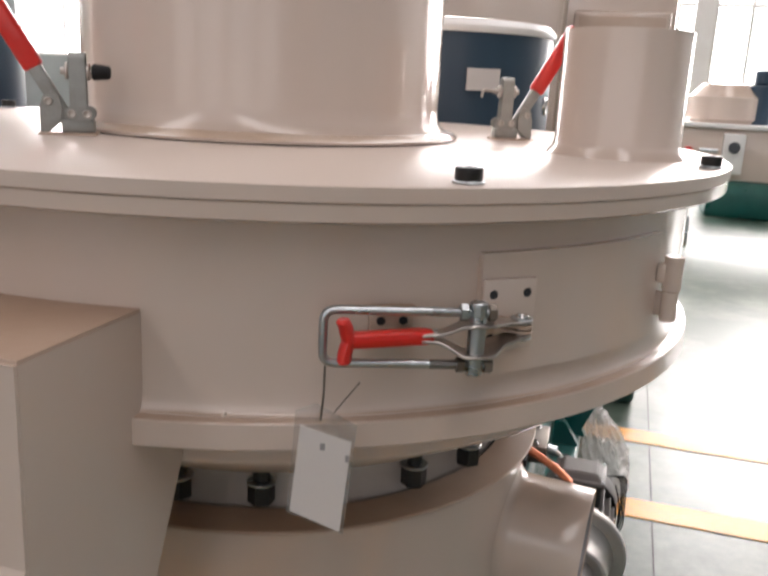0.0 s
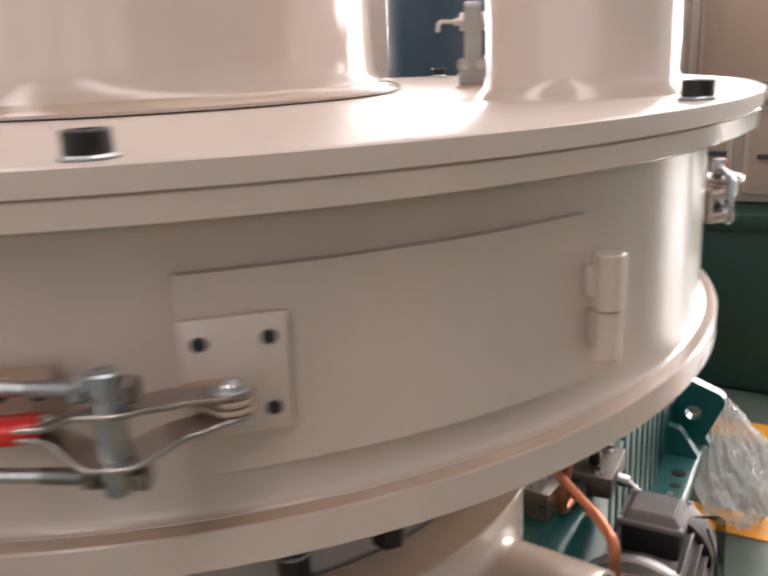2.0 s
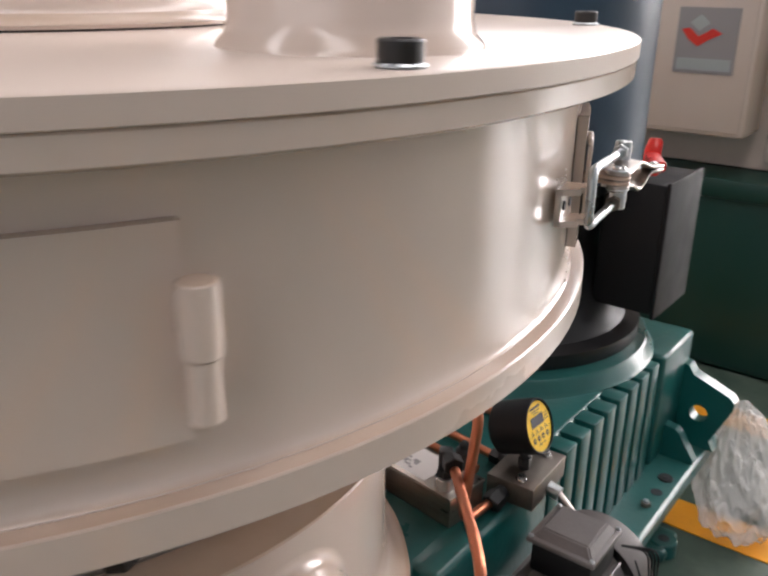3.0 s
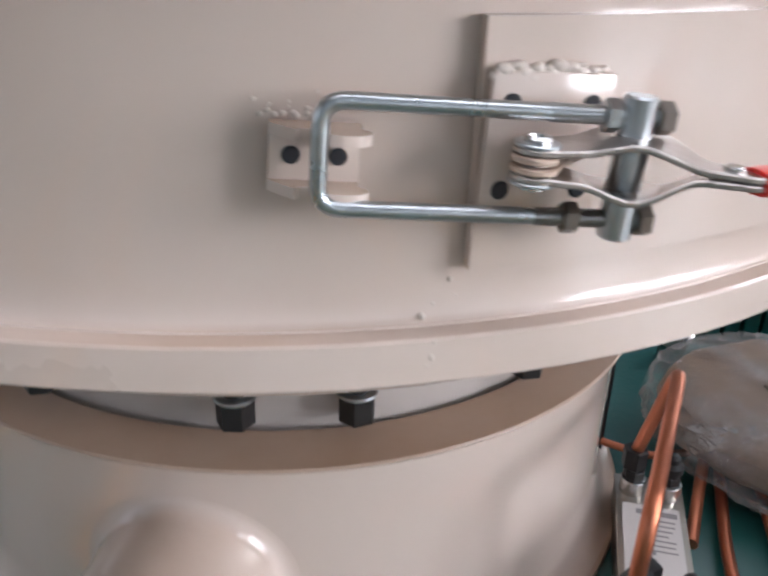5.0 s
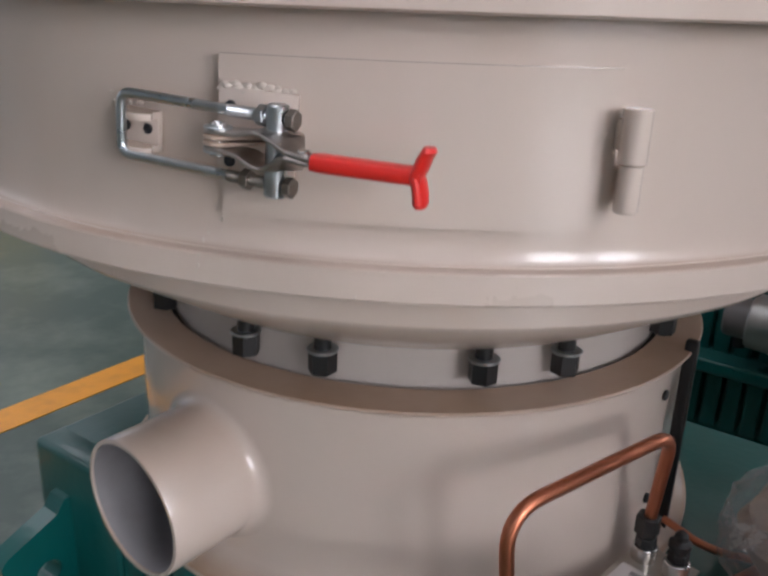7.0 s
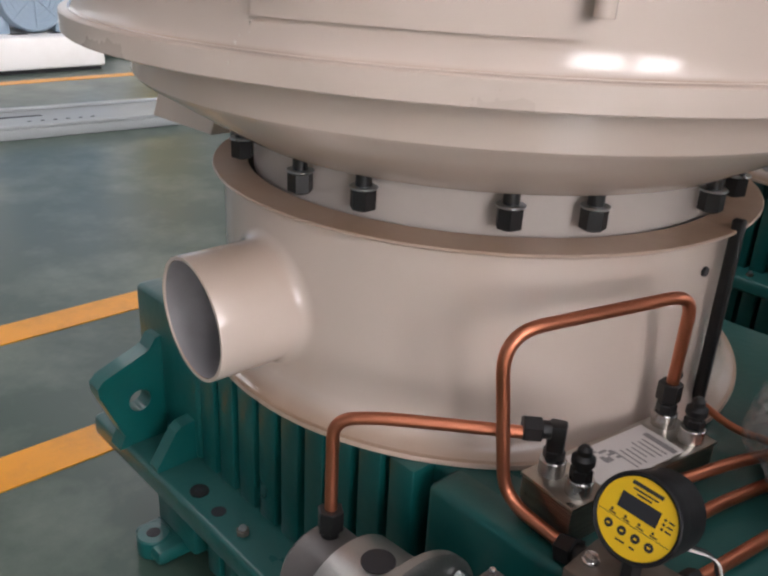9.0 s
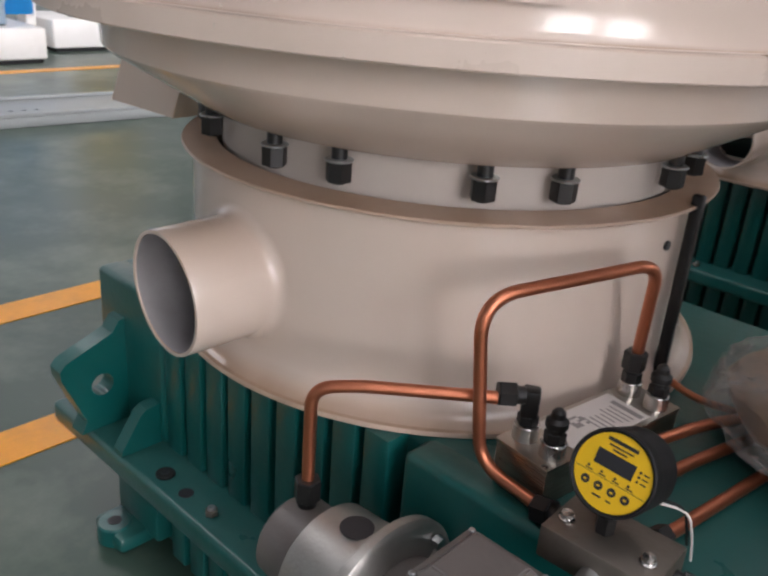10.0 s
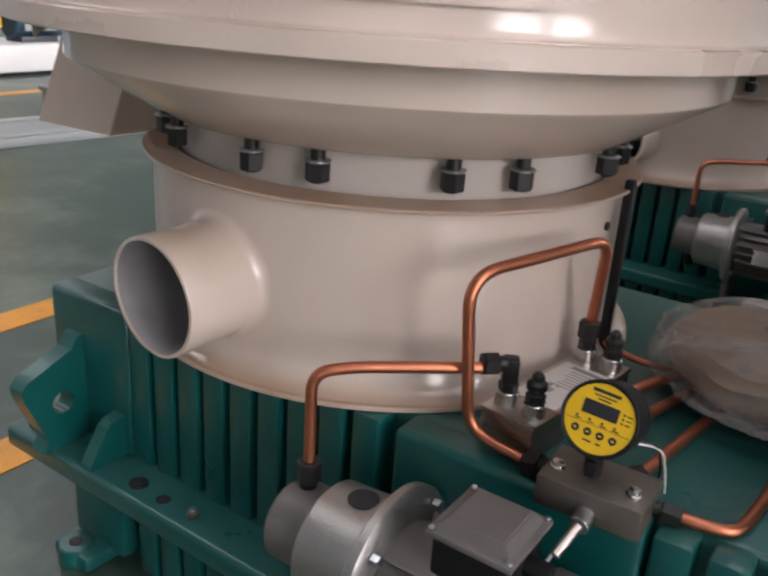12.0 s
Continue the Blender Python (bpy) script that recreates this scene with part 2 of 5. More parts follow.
def lathe(bm, prof, seg=48, a0=0.0, a1=360.0, m=None, close=False):
    """Revolves (r, z) rows about z."""
    full = abs(a1 - a0 - 360) < 1e-6
    n = seg if full else seg + 1
    rows = []
    for r, z in prof:
        rows.append([bm.verts.new((r * math.cos(radians(a0 + (a1 - a0) * i / seg)), r * math.sin(radians(a0 + (a1 - a0) * i / seg)), z)) for i in range(n)])
    k = len(prof)
    for j in range(k if close else k - 1):
        for i in range(seg):
            i2 = (i + 1) % n
            a, b, c, d = rows[j][i], rows[j][i2], rows[(j + 1) % k][i2], rows[(j + 1) % k][i]
            bm.faces.new((a, b, c, d))
    if close and not full:
        bm.faces.new([rows[j][0] for j in range(k)])
        bm.faces.new([rows[j][-1] for j in reversed(range(k))])
    vs = [v for r in rows for v in r]
    bmesh.ops.recalc_face_normals(bm, faces=list({f for v in vs for f in v.link_faces}))
    if m is not None:
        bmesh.ops.transform(bm, matrix=m, verts=vs)
    return bm


def cyl(bm, r, z0, z1, m=None, seg=24, bevel=0.001, r2=None):
    r2 = r if r2 is None else r2
    b = min(bevel, r * 0.4)
    prof = [(1e-4, z0), (r - b, z0), (r, z0 + b), (r2, z1 - b), (r2 - b, z1), (1e-4, z1)]
    return lathe(bm, prof, seg, m=m)


def nut(bm, af, h, m=None):
    vs = bmesh.ops.create_cone(bm, cap_ends=True, segments=6, radius1=af * 0.577, radius2=af * 0.577, depth=h)["verts"]
    es = [e for e in {e for v in vs for e in v.link_edges} if abs(e.verts[0].co.z - e.verts[1].co.z) < 1e-6]
    r = bmesh.ops.bevel(bm, geom=es, offset=af * 0.05, segments=1, affect='EDGES')
    vs = list({v for f in r["faces"] for v in f.verts} | {v for v in vs if v.is_valid})
    if m is not None:
        bmesh.ops.transform(bm, matrix=m, verts=vs)
    return bm


def rounded(pts, rad, n=7):
    """A path through pts with its corners rounded."""
    P = [Vector(p) for p in pts]
    out = [P[0]]
    rads = rad if isinstance(rad, (list, tuple)) else [rad] * len(P)
    for i in range(1, len(P) - 1):
        a, b, c = P[i - 1], P[i], P[i + 1]
        u, v = (a - b), (c - b)
        d = min(rads[i - 1], u.length * 0.48, v.length * 0.48)
        p, q = b + u.normalized() * d, b + v.normalized() * d
        for k in range(n + 1):
            t = k / n
            out.append(p * (1 - t) ** 2 + b * 2 * t * (1 - t) + q * t * t)
    out.append(P[-1])
    return out


def tube(bm, pts, r, seg=12, cap=True):
    P = [Vector(p) for p in pts]
    up = None
    rings = []
    for i, p in enumerate(P):
        d = (P[min(i + 1, len(P) - 1)] - P[max(i - 1, 0)]).normalized()
        if up is None:
            up = d.orthogonal().normalized()
        else:
            up = (up - d * up.dot(d)).normalized()
        w = d.cross(up)
        rings.append([bm.verts.new(p + (up * math.cos(2 * math.pi * k / seg) + w * math.sin(2 * math.pi * k / seg)) * r) for k in range(seg)])
    for a, b in zip(rings, rings[1:]):
        for k in range(seg):
            bm.faces.new((a[k], a[(k + 1) % seg], b[(k + 1) % seg], b[k]))
    if cap:
        bm.faces.new(list(reversed(rings[0])))
        bm.faces.new(rings[-1])
    return bm


def prism(bm, poly, lo, hi, axis="y", m=None):
    """Extrudes a polygon along an axis; poly holds the other two coordinates."""
    def P(a, b, h):
        return {"y": (a, h, b), "x": (h, a, b), "z": (a, b, h)}[axis]
    A = [bm.verts.new(P(a, b, lo)) for a, b in poly]
    B = [bm.verts.new(P(a, b, hi)) for a, b in poly]
    fs = [bm.faces.new(A), bm.faces.new(list(reversed(B)))]
    for i in range(len(poly)):
        j = (i + 1) % len(poly)
        fs.append(bm.faces.new((A[j], A[i], B[i], B[j])))
    bmesh.ops.recalc_face_normals(bm, faces=fs)
    if m is not None:
        bmesh.ops.transform(bm, matrix=m, verts=A + B)
    return bm


def curved_plate(bm, r0, r1, a0, a1, z0, z1, seg=24):
    return lathe(bm, [(r0, z0), (r1, z0), (r1, z1), (r0, z1)], seg, a0, a1, close=True)


def along(a, b):
    """A pose whose z points from a to b, at a."""
    d = Vector(b) - Vector(a)
    return Matrix.Translation(a) @ d.to_track_quat("Z", "Y").to_matrix().to_4x4()


def rod(bm, a, b, r, seg=16, bevel=0.0006):
    return cyl(bm, r, 0, (Vector(b) - Vector(a)).length, along(a, b), seg, bevel)


def on_drum(az, r, z, tilt=0.0):
    """x along the wall to the viewer's right, y inwards, z up."""
    a = radians(az)
    return pose(r * math.cos(a), r * math.sin(a), z, 0, tilt, az + 90)


# ---------------- the hall ----------------
def build_hall():
    bm = bmesh.new()
    box(bm, -30, 30, -30, 30, -0.2, 0)
    tagged(part("floor", bm, floor_material(), smooth=False), "glossy green epoxy factory floor with scuffs and dust", "floor", kind="structure")
    for x in (-0.788, -1.435, 1.37, 1.955, -5.33, -6.6):
        tagged(part("floor_marking", bbox(x - 0.060, x + 0.060, -7, 9, 0.0, 0.003), YLINE, smooth=False), "worn orange-yellow line painted on the green floor", "floor marking", "floor lines", "structure")
    tagged(part("floor_joint", bbox(0.6, 13, -0.684, -0.680, 0.0, 0.002), INK, smooth=False), "thin dark joint in the green floor", "floor joint", kind="structure")
    # walls with window bands
    def wall(name, axis, at, lo, hi, wins, top=5.3):
        bm = bmesh.new()
        t = 0.25
        def seg(a, b, z0, z1):
            if axis == "x":
                box(bm, at, at + t, a, b, z0, z1)
            else:
                box(bm, a, b, at, at + t, z0, z1)
        seg(lo, hi, 0, 1.5)
        seg(lo, hi, top, 7.5)
        cur = lo
        for a, b in wins:
            seg(cur, a, 1.5, top)
            cur = b
        seg(cur, hi, 1.5, top)
        tagged(part(name, bm, WALLM, smooth=False), "pale plastered hall wall with tall windows", "wall", kind="structure")
        for k, (a, b) in enumerate(wins):
            bm = bmesh.new()
            for s in range(4):
                p = a + (b - a) * s / 3
                if axis == "x":
                    box(bm, at + 0.08, at + 0.14, p - 0.03, p + 0.03, 1.5, top)
                else:
                    box(bm, p - 0.03, p + 0.03, at + 0.08, at + 0.14, 1.5, top)
            for zz in (1.53, 2.8, 4.1, top - 0.03):
                if axis == "x":
                    box(bm, at + 0.07, at + 0.15, a, b, zz - 0.03, zz + 0.03)
                else:
                    box(bm, a, b, at + 0.07, at + 0.15, zz - 0.03, zz + 0.03)
            tagged(part("window_frame", bm, WHITEP, smooth=False), "white metal window frame with bright panes", "window", "hall windows", "structure")
    wins = [(-9, -5.5), (-4.5, -1), (0, 3.5), (4.5, 8)]
    # the northmost opening and raised top are added for glare on lid and floor
    wall("wall_east", "x", 14, -12, 14, wins + [(9, 12.5)], 7.0)
    wall("wall_west", "x", -14.25, -12, 14, wins)
    # unseen south openings, added to let in side light
    wall("wall_south", "y", -12.25, -14, 14, wins + [(9, 12.5)])
    wall("wall_north", "y", 14, -14, 14, wins)
    tagged(part("backdrop", bbox(16.45, 16.55, -16, 18, 0.2, 12), GLARE, smooth=False), "bright white daylight outside the hall windows", "daylight", kind="structure")
    bm = bmesh.new()
    for a, b in ((-14, -2.9), (-1.1, 3.1), (4.9, 14.25)):
        box(bm, -14.25, 14.25, a - (0.25 if a == -14 else 0), b, 7.5, 7.6)
    tagged(part("ceiling", bm, CEILM, smooth=False), "light grey sheet roof with skylight strips", "ceiling", kind="structure")


build_hall()


# ---------------- pellet mill drum ----------------
def shroud_mesh():
    """The shroud's wall, opened where the outlet pipe meets it."""
    prof = [(0.383, 0.787 - 0.0085 * k) for k in range(23)] + [(0.3835, 0.592), (0.386, 0.572), (0.392, 0.552), (0.402, 0.541), (0.412, 0.536)]
    bm = lathe(bmesh.new(), prof, 220)
    a = Vector((-0.026, -0.487, Z - 0.487))
    d = (Vector((-0.012, -0.3, Z - 0.480)) - a).normalized()
    cut = []
    for f in bm.faces:
        c = f.calc_center_median() - a
        if c.y < 0.25 and (c - d * c.dot(d)).length < 0.071:
            cut.append(f)
    bmesh.ops.delete(bm, geom=cut, context='FACES')
    return bm


def build_mill():
    t = thing("pellet_mill", "cream round pellet mill housing with dusty ledges on teal gearbox", "machine", "pellet mills")
    P = lambda n, bm, mt, lab="", par=None, **k: part(n, bm, mt, par or t, lab, **k)
    # lid and upper flange
    P("lid", lathe(bmesh.new(), [(0.2, 1.188), (0.601, 1.1882), (0.602, 1.189), (0.602, 1.2010), (0.5995, 1.2025), (0.2, 1.2025)], 128, close=True), LIDP, "round cream lid plate")
    P("upper_flange", lathe(bmesh.new(), [(0.54, 1.172), (0.597, 1.172), (0.600, 1.174), (0.6005, 1.1868), (0.5995, 1.1878), (0.54, 1.1878)], 128, close=True), CREAM)
    # wall with rounded root running into the lower flange
    fil = [(0.560 + 0.0055 * (1 - math.cos(a)), 1.030 - 0.028 * math.sin(a)) for a in [k * math.pi / 12 for k in range(7)]]
    P("drum_wall", lathe(bmesh.new(), [(0.545, 1.172), (0.560, 1.172), *fil, (0.5656, 1.0003), (0.545, 1.0003)], 128, close=True), CREAM)
    P("lower_flange", lathe(bmesh.new(), [(0.50, 0.9755), (0.5750, 0.9755), (0.5765, 0.9770), (0.5765, 0.9990), (0.5755, 1.0003), (0.572, 1.0010), (0.50, 1.0010)], 128, close=True), CREAMF)
    P("lower_drum", lathe(bmesh.new(), [(0.40, 0.9755), (0.498, 0.9755), (0.498, 0.926), (0.494, 0.921), (0.375, 0.852), (0.372, 0.850), (0.30, 0.850), (0.30, 0.9)], 128), CREAM)
    P("neck", lathe(bmesh.new(), [(0.30, 0.850), (0.340, 0.850), (0.340, 0.77), (0.30, 0.77)], 96), CREAMN)
    # shroud
    P("shroud_rim", lathe(bmesh.new(), [(0.349, 0.788), (0.397, 0.787), (0.3985, 0.7895), (0.397, 0.7915), (0.349, 0.7935)], 128, close=True), CREAMD, "dusty flat ring on the shroud")
    P("shroud_wall", shroud_mesh(), CREAM)
    P("shroud_base", lathe(bmesh.new(), [(0.36, 0.527), (0.416, 0.527), (0.4175, 0.529), (0.4165, 0.5345), (0.412, 0.536), (0.36, 0.536)], 128, close=True), CREAMD)
    # black ring laid across the open gap, standing for the shade in it
    P("gap_seal", lathe(bmesh.new(), [(0.339, 0.784), (0.352, 0.784)], 96), RUBBER)
    # outlet stub, flared at its root
    m = along((-0.026, -0.487, Z - 0.487), (-0.012, -0.3, Z - 0.480))
    bm = lathe(bmesh.new(), [(0.0755, 0.06), (0.0755, 0.0), (0.080, 0.0), (0.0805, 0.001), (0.0805, 0.040)], 64, m=m)
    rows, o, d = [], m.translation, m.to_3x3() @ Vector((0, 0, 1))
    for k in range(9):
        q = math.pi / 2 * (k - 1) / 7
        rr, back = (0.0805, None) if k == 0 else (0.0805 + 0.014 * (1 - math.cos(q)), 0.014 * (1 - math.sin(q)))
        row = []
        for i in range(64):
            p = m @ Vector((rr * math.cos(i * math.pi / 32), rr * math.sin(i * math.pi / 32), 0))
            A, B, C = d.x ** 2 + d.y ** 2, p.x * d.x + p.y * d.y, p.x ** 2 + p.y ** 2 - 0.3833 ** 2
            reach = (-B - math.sqrt(B * B - A * C)) / A
            row.append(bm.verts.new(p + d * (0.040 if back is None else reach - back)))
        rows.append(row)
    for R, S in zip(rows, rows[1:]):
        for i in range(64):
            bm.faces.new((R[i], R[(i + 1) % 64], S[(i + 1) % 64], S[i]))
    bmesh.ops.remove_doubles(bm, verts=bm.verts, dist=0.0004)
    bmesh.ops.recalc_face_normals(bm, faces=bm.faces)
    P("outlet_pipe", bm, CREAM, "open cream pipe stub")
    P("pipe_inside", lathe(bmesh.new(), [(0.0752, 0.002), (0.0752, 0.108)], 48, m=along((-0.026, -0.487, Z - 0.487), (-0.012, -0.3, Z - 0.480))), RAWST, "dull bare steel inside of the pipe")
    # hopper and inlet pipe on the lid
    P("hopper", lathe(bmesh.new(), [(0.255, 1.2042), (0.276, 1.2042), (0.277, 1.2072), (0.272, 1.2115), (0.258, 1.215), (0.250, 1.225), (0.248, 1.245), (0.248, 1.85), (0.240, 1.85), (0.240, 1.205)], 96, m=pose(-0.008, 0.028, 0)), CREAM, "tall round cream hopper body")
    P("hopper_seam", lathe(bmesh.new(), [(0.2, 1.2025), (0.272, 1.2025), (0.272, 1.2042), (0.2, 1.205)], 96, m=pose(-0.008, 0.028, 0)), RUBBER)
    P("inlet_pipe", lathe(bmesh.new(), [(0.086, 1.2025), (0.0845, 1.206), (0.0795, 1.211), (0.0772, 1.220), (0.0770, 1.352), (0.0725, 1.352), (0.0725, 1.2025)], 72, m=pose(-0.026, -0.464, 0)), CREAM, "short open cream pipe on the lid")
    # chute on the side
    out = [(-0.50, -0.053), (-0.688, -0.053), (-0.690, -0.204), (-0.812, -0.418), (-0.588, -0.414), (-0.487, -0.205)]
    for s in (-1, 1):
        bm = prism(bmesh.new(), [(x, z + Z) for x, z in out], s * 0.112, s * 0.116, "y")
        P("chute_side", bm, CREAM, smooth=False)
    for a, b in ((0, 1), (1, 2), (2, 3), (4, 5)):
        (x0, z0), (x1, z1) = out[a], out[b]
        d = Vector((x1 - x0, 0, z1 - z0)).normalized()
        n = Vector((-d.z, 0, d.x)) * 0.003
        bm = prism(bmesh.new(), [(x0 + n.x, z0 + n.z + Z), (x1 + n.x, z1 + n.z + Z), (x1 - n.x, z1 - n.z + Z), (x0 - n.x, z0 - n.z + Z)], -0.1155, 0.1155, "y")
        P("chute_plate", bm, CREAMD if a == 0 else CREAM, smooth=False)
    # lid bolts
    for az in (-141.7, -101.6, -49, -5, 38, 80, 122, 168):
        bm = cyl(bmesh.new(), 0.0135, 1.2025, 1.2050, pose(0.582 * math.cos(radians(az)), 0.582 * math.sin(radians(az)), 0))
        w = P("bolt_washer", bm, ZINC)
        bm = bmesh.new()
        lathe(bm, [(0.0001, 1.205), (0.0110, 1.205), (0.0115, 1.206), (0.0115, 1.2150), (0.0105, 1.2160), (0.006, 1.2160), (0.0055, 1.212), (0.0001, 1.212)], 24, m=pose(0.582 * math.cos(radians(az)), 0.582 * math.sin(radians(az)), 0))
        P("lid_bolt", bm, BLACK, "black socket-head bolt", par=w)
    # hanging studs with nuts round the neck
    for c in (-122, -78.6, -36.6, 9, 53, 97, 141, -167):
        for az in (c - 7.6, c + 7.6):
            x, y = 0.360 * math.cos(radians(az)), 0.360 * math.sin(radians(az))
            s = P("stud", cyl(bmesh.new(), 0.0095, 0.806, 0.852, pose(x, y, 0), 12), BLACK)
            P("stud_washer", cyl(bmesh.new(), 0.0170, 0.8325, 0.8355, pose(x, y, 0), 24), ZINC, "thin bright washer", par=s)
            P("stud_nut", nut(bmesh.new(), 0.0270, 0.0245, pose(x, y, 0.8203, 0, 0, az * 1.7)), BLACK, par=s)
    # shroud screws and the black strip at its seam
    for az, z in ((-3.1, 0.742), (-4.0, 0.60), (179.5, 0.735)):
        bm = cyl(bmesh.new(), 0.0065, -0.001, 0.004, on_drum(az, 0.383, z) @ pose(0, 0, 0, 90), 12)
        P("shroud_screw", bm, BLACK)
    bm = bbox(-0.006, 0.007, -0.012, 0.004, 0.537, 0.805, 0.004, on_drum(2.5, 0.392, 0), 3)
    P("seam_strip", bm, BLACK, "black strip along the shroud's seam")
    bm = bbox(-0.004, 0.004, -0.004, 0.004, 0.537, 0.787, 0.001, on_drum(177.3, 0.385, 0))
    P("seam_strip", bm, BLACK)
    # doors with hinges
    for a0, a1, hz in ((-138.9, -112.6, -112.4), (-70.6, -42.9, -42.4)):
        d = P("door", curved_plate(bmesh.new(), 0.5605, 0.5685, a0, a1, Z - 0.110, Z + 0.001, 40), CREAM, "curved cream inspection door")
        hx, hy = 0.5835 * math.cos(radians(hz)), 0.5835 * math.sin(radians(hz))
        P("hinge", lathe(bmesh.new(), [(0.0001, Z - 0.0925), (0.0076, Z - 0.0925), (0.0084, Z - 0.0916), (0.0084, Z - 0.0600), (0.0001, Z - 0.0600)], 24, m=pose(hx, hy, 0)), CREAM, par=d)
        P("hinge", lathe(bmesh.new(), [(0.0001, Z - 0.0592), (0.0090, Z - 0.0592), (0.0098, Z - 0.0584), (0.0098, Z - 0.0233), (0.0090, Z - 0.0225), (0.0001, Z - 0.0225)], 24, m=pose(hx, hy, 0)), CREAM, par=d)
        P("hinge_leaf", bbox(-0.0085, -0.003, -0.010, 0.002, Z - 0.052, Z - 0.030, 0.003, on_drum(hz, 0.5705, 0)), CREAM, par=d)
        P("hinge_leaf", bbox(0.001, 0.008, -0.010, 0.008, Z - 0.089, Z - 0.063, 0.002, on_drum(hz, 0.5705, 0)), CREAM, par=d)
    rng = random.Random(21)
    for az, z, r in ((-71.2, 1.0225, 0.0022), (-72.1, 1.0125, 0.0016), (-72.6, 1.006, 0.0026), (-72.3, 0.9985, 0.0022), (-72.4, 0.9905, 0.0028), (-72.6, 0.986, 0.0018), (-71.0, 1.016, 0.0012), (-60.5, 0.9785, 0.0022), (-137.8, 1.012, 0.0018), (-161, 1.003, 0.0042)):
        bm = bmesh.new()
        rr = 0.5605 + (0.0155 if z < 1.0005 else 0.0 if z > 1.02 else 0.004)
        bmesh.ops.create_icosphere(bm, subdivisions=2, radius=r * 0.6, matrix=on_drum(az, rr, z) @ Matrix.LocRotScale((0, 0, 0), None, (0.9, 0.6, 1.3)))
        P("paint_run", bm, WELD)
    return t


mill = build_mill()


# ---------------- toggle latches ----------------
def strip(bm, pts, th):
    """A bent flat bar through (x, y, z, half width) rows; its flat sides face along z."""
    rings = []
    for i, (x, y, zz, w) in enumerate(pts):
        p, q = pts[max(i - 1, 0)], pts[min(i + 1, len(pts) - 1)]
        n = Vector((-(q[1] - p[1]), q[0] - p[0], 0)).normalized() * w
        k = Vector((-(q[1] - p[1]), q[0] - p[0], 0)).normalized() * max(w - 0.0006, 0.0004)
        c = Vector((x, y, zz))
        u = Vector((0, 0, th))
        e = Vector((0, 0, th * 0.5))
        rings.append([bm.verts.new(v) for v in (c - k - u, c + k - u, c + n - e, c + n + e, c + k + u, c - k + u, c - n + e, c - n - e)])
    for A, B in zip(rings, rings[1:]):
        for k in range(8):
            bm.faces.new((A[k], A[(k + 1) % 8], B[(k + 1) % 8], B[k]))
    bm.faces.new(list(reversed(rings[0])))
    bm.faces.new(rings[-1])
    bmesh.ops.recalc_face_normals(bm, faces=bm.faces)
    return bm


def eased(rows, n=6):
    """Fills in between rows, with an S-shaped passage in the third and fourth number."""
    out = []
    for A, B in zip(rows, rows[1:]):
        for q in range(n):
            f = q / n
            g = f * f * (3 - 2 * f)
            out.append(tuple(A[k] + (B[k] - A[k]) * (f if k < 2 else g) for k in range(4)))
    return out + [rows[-1]]


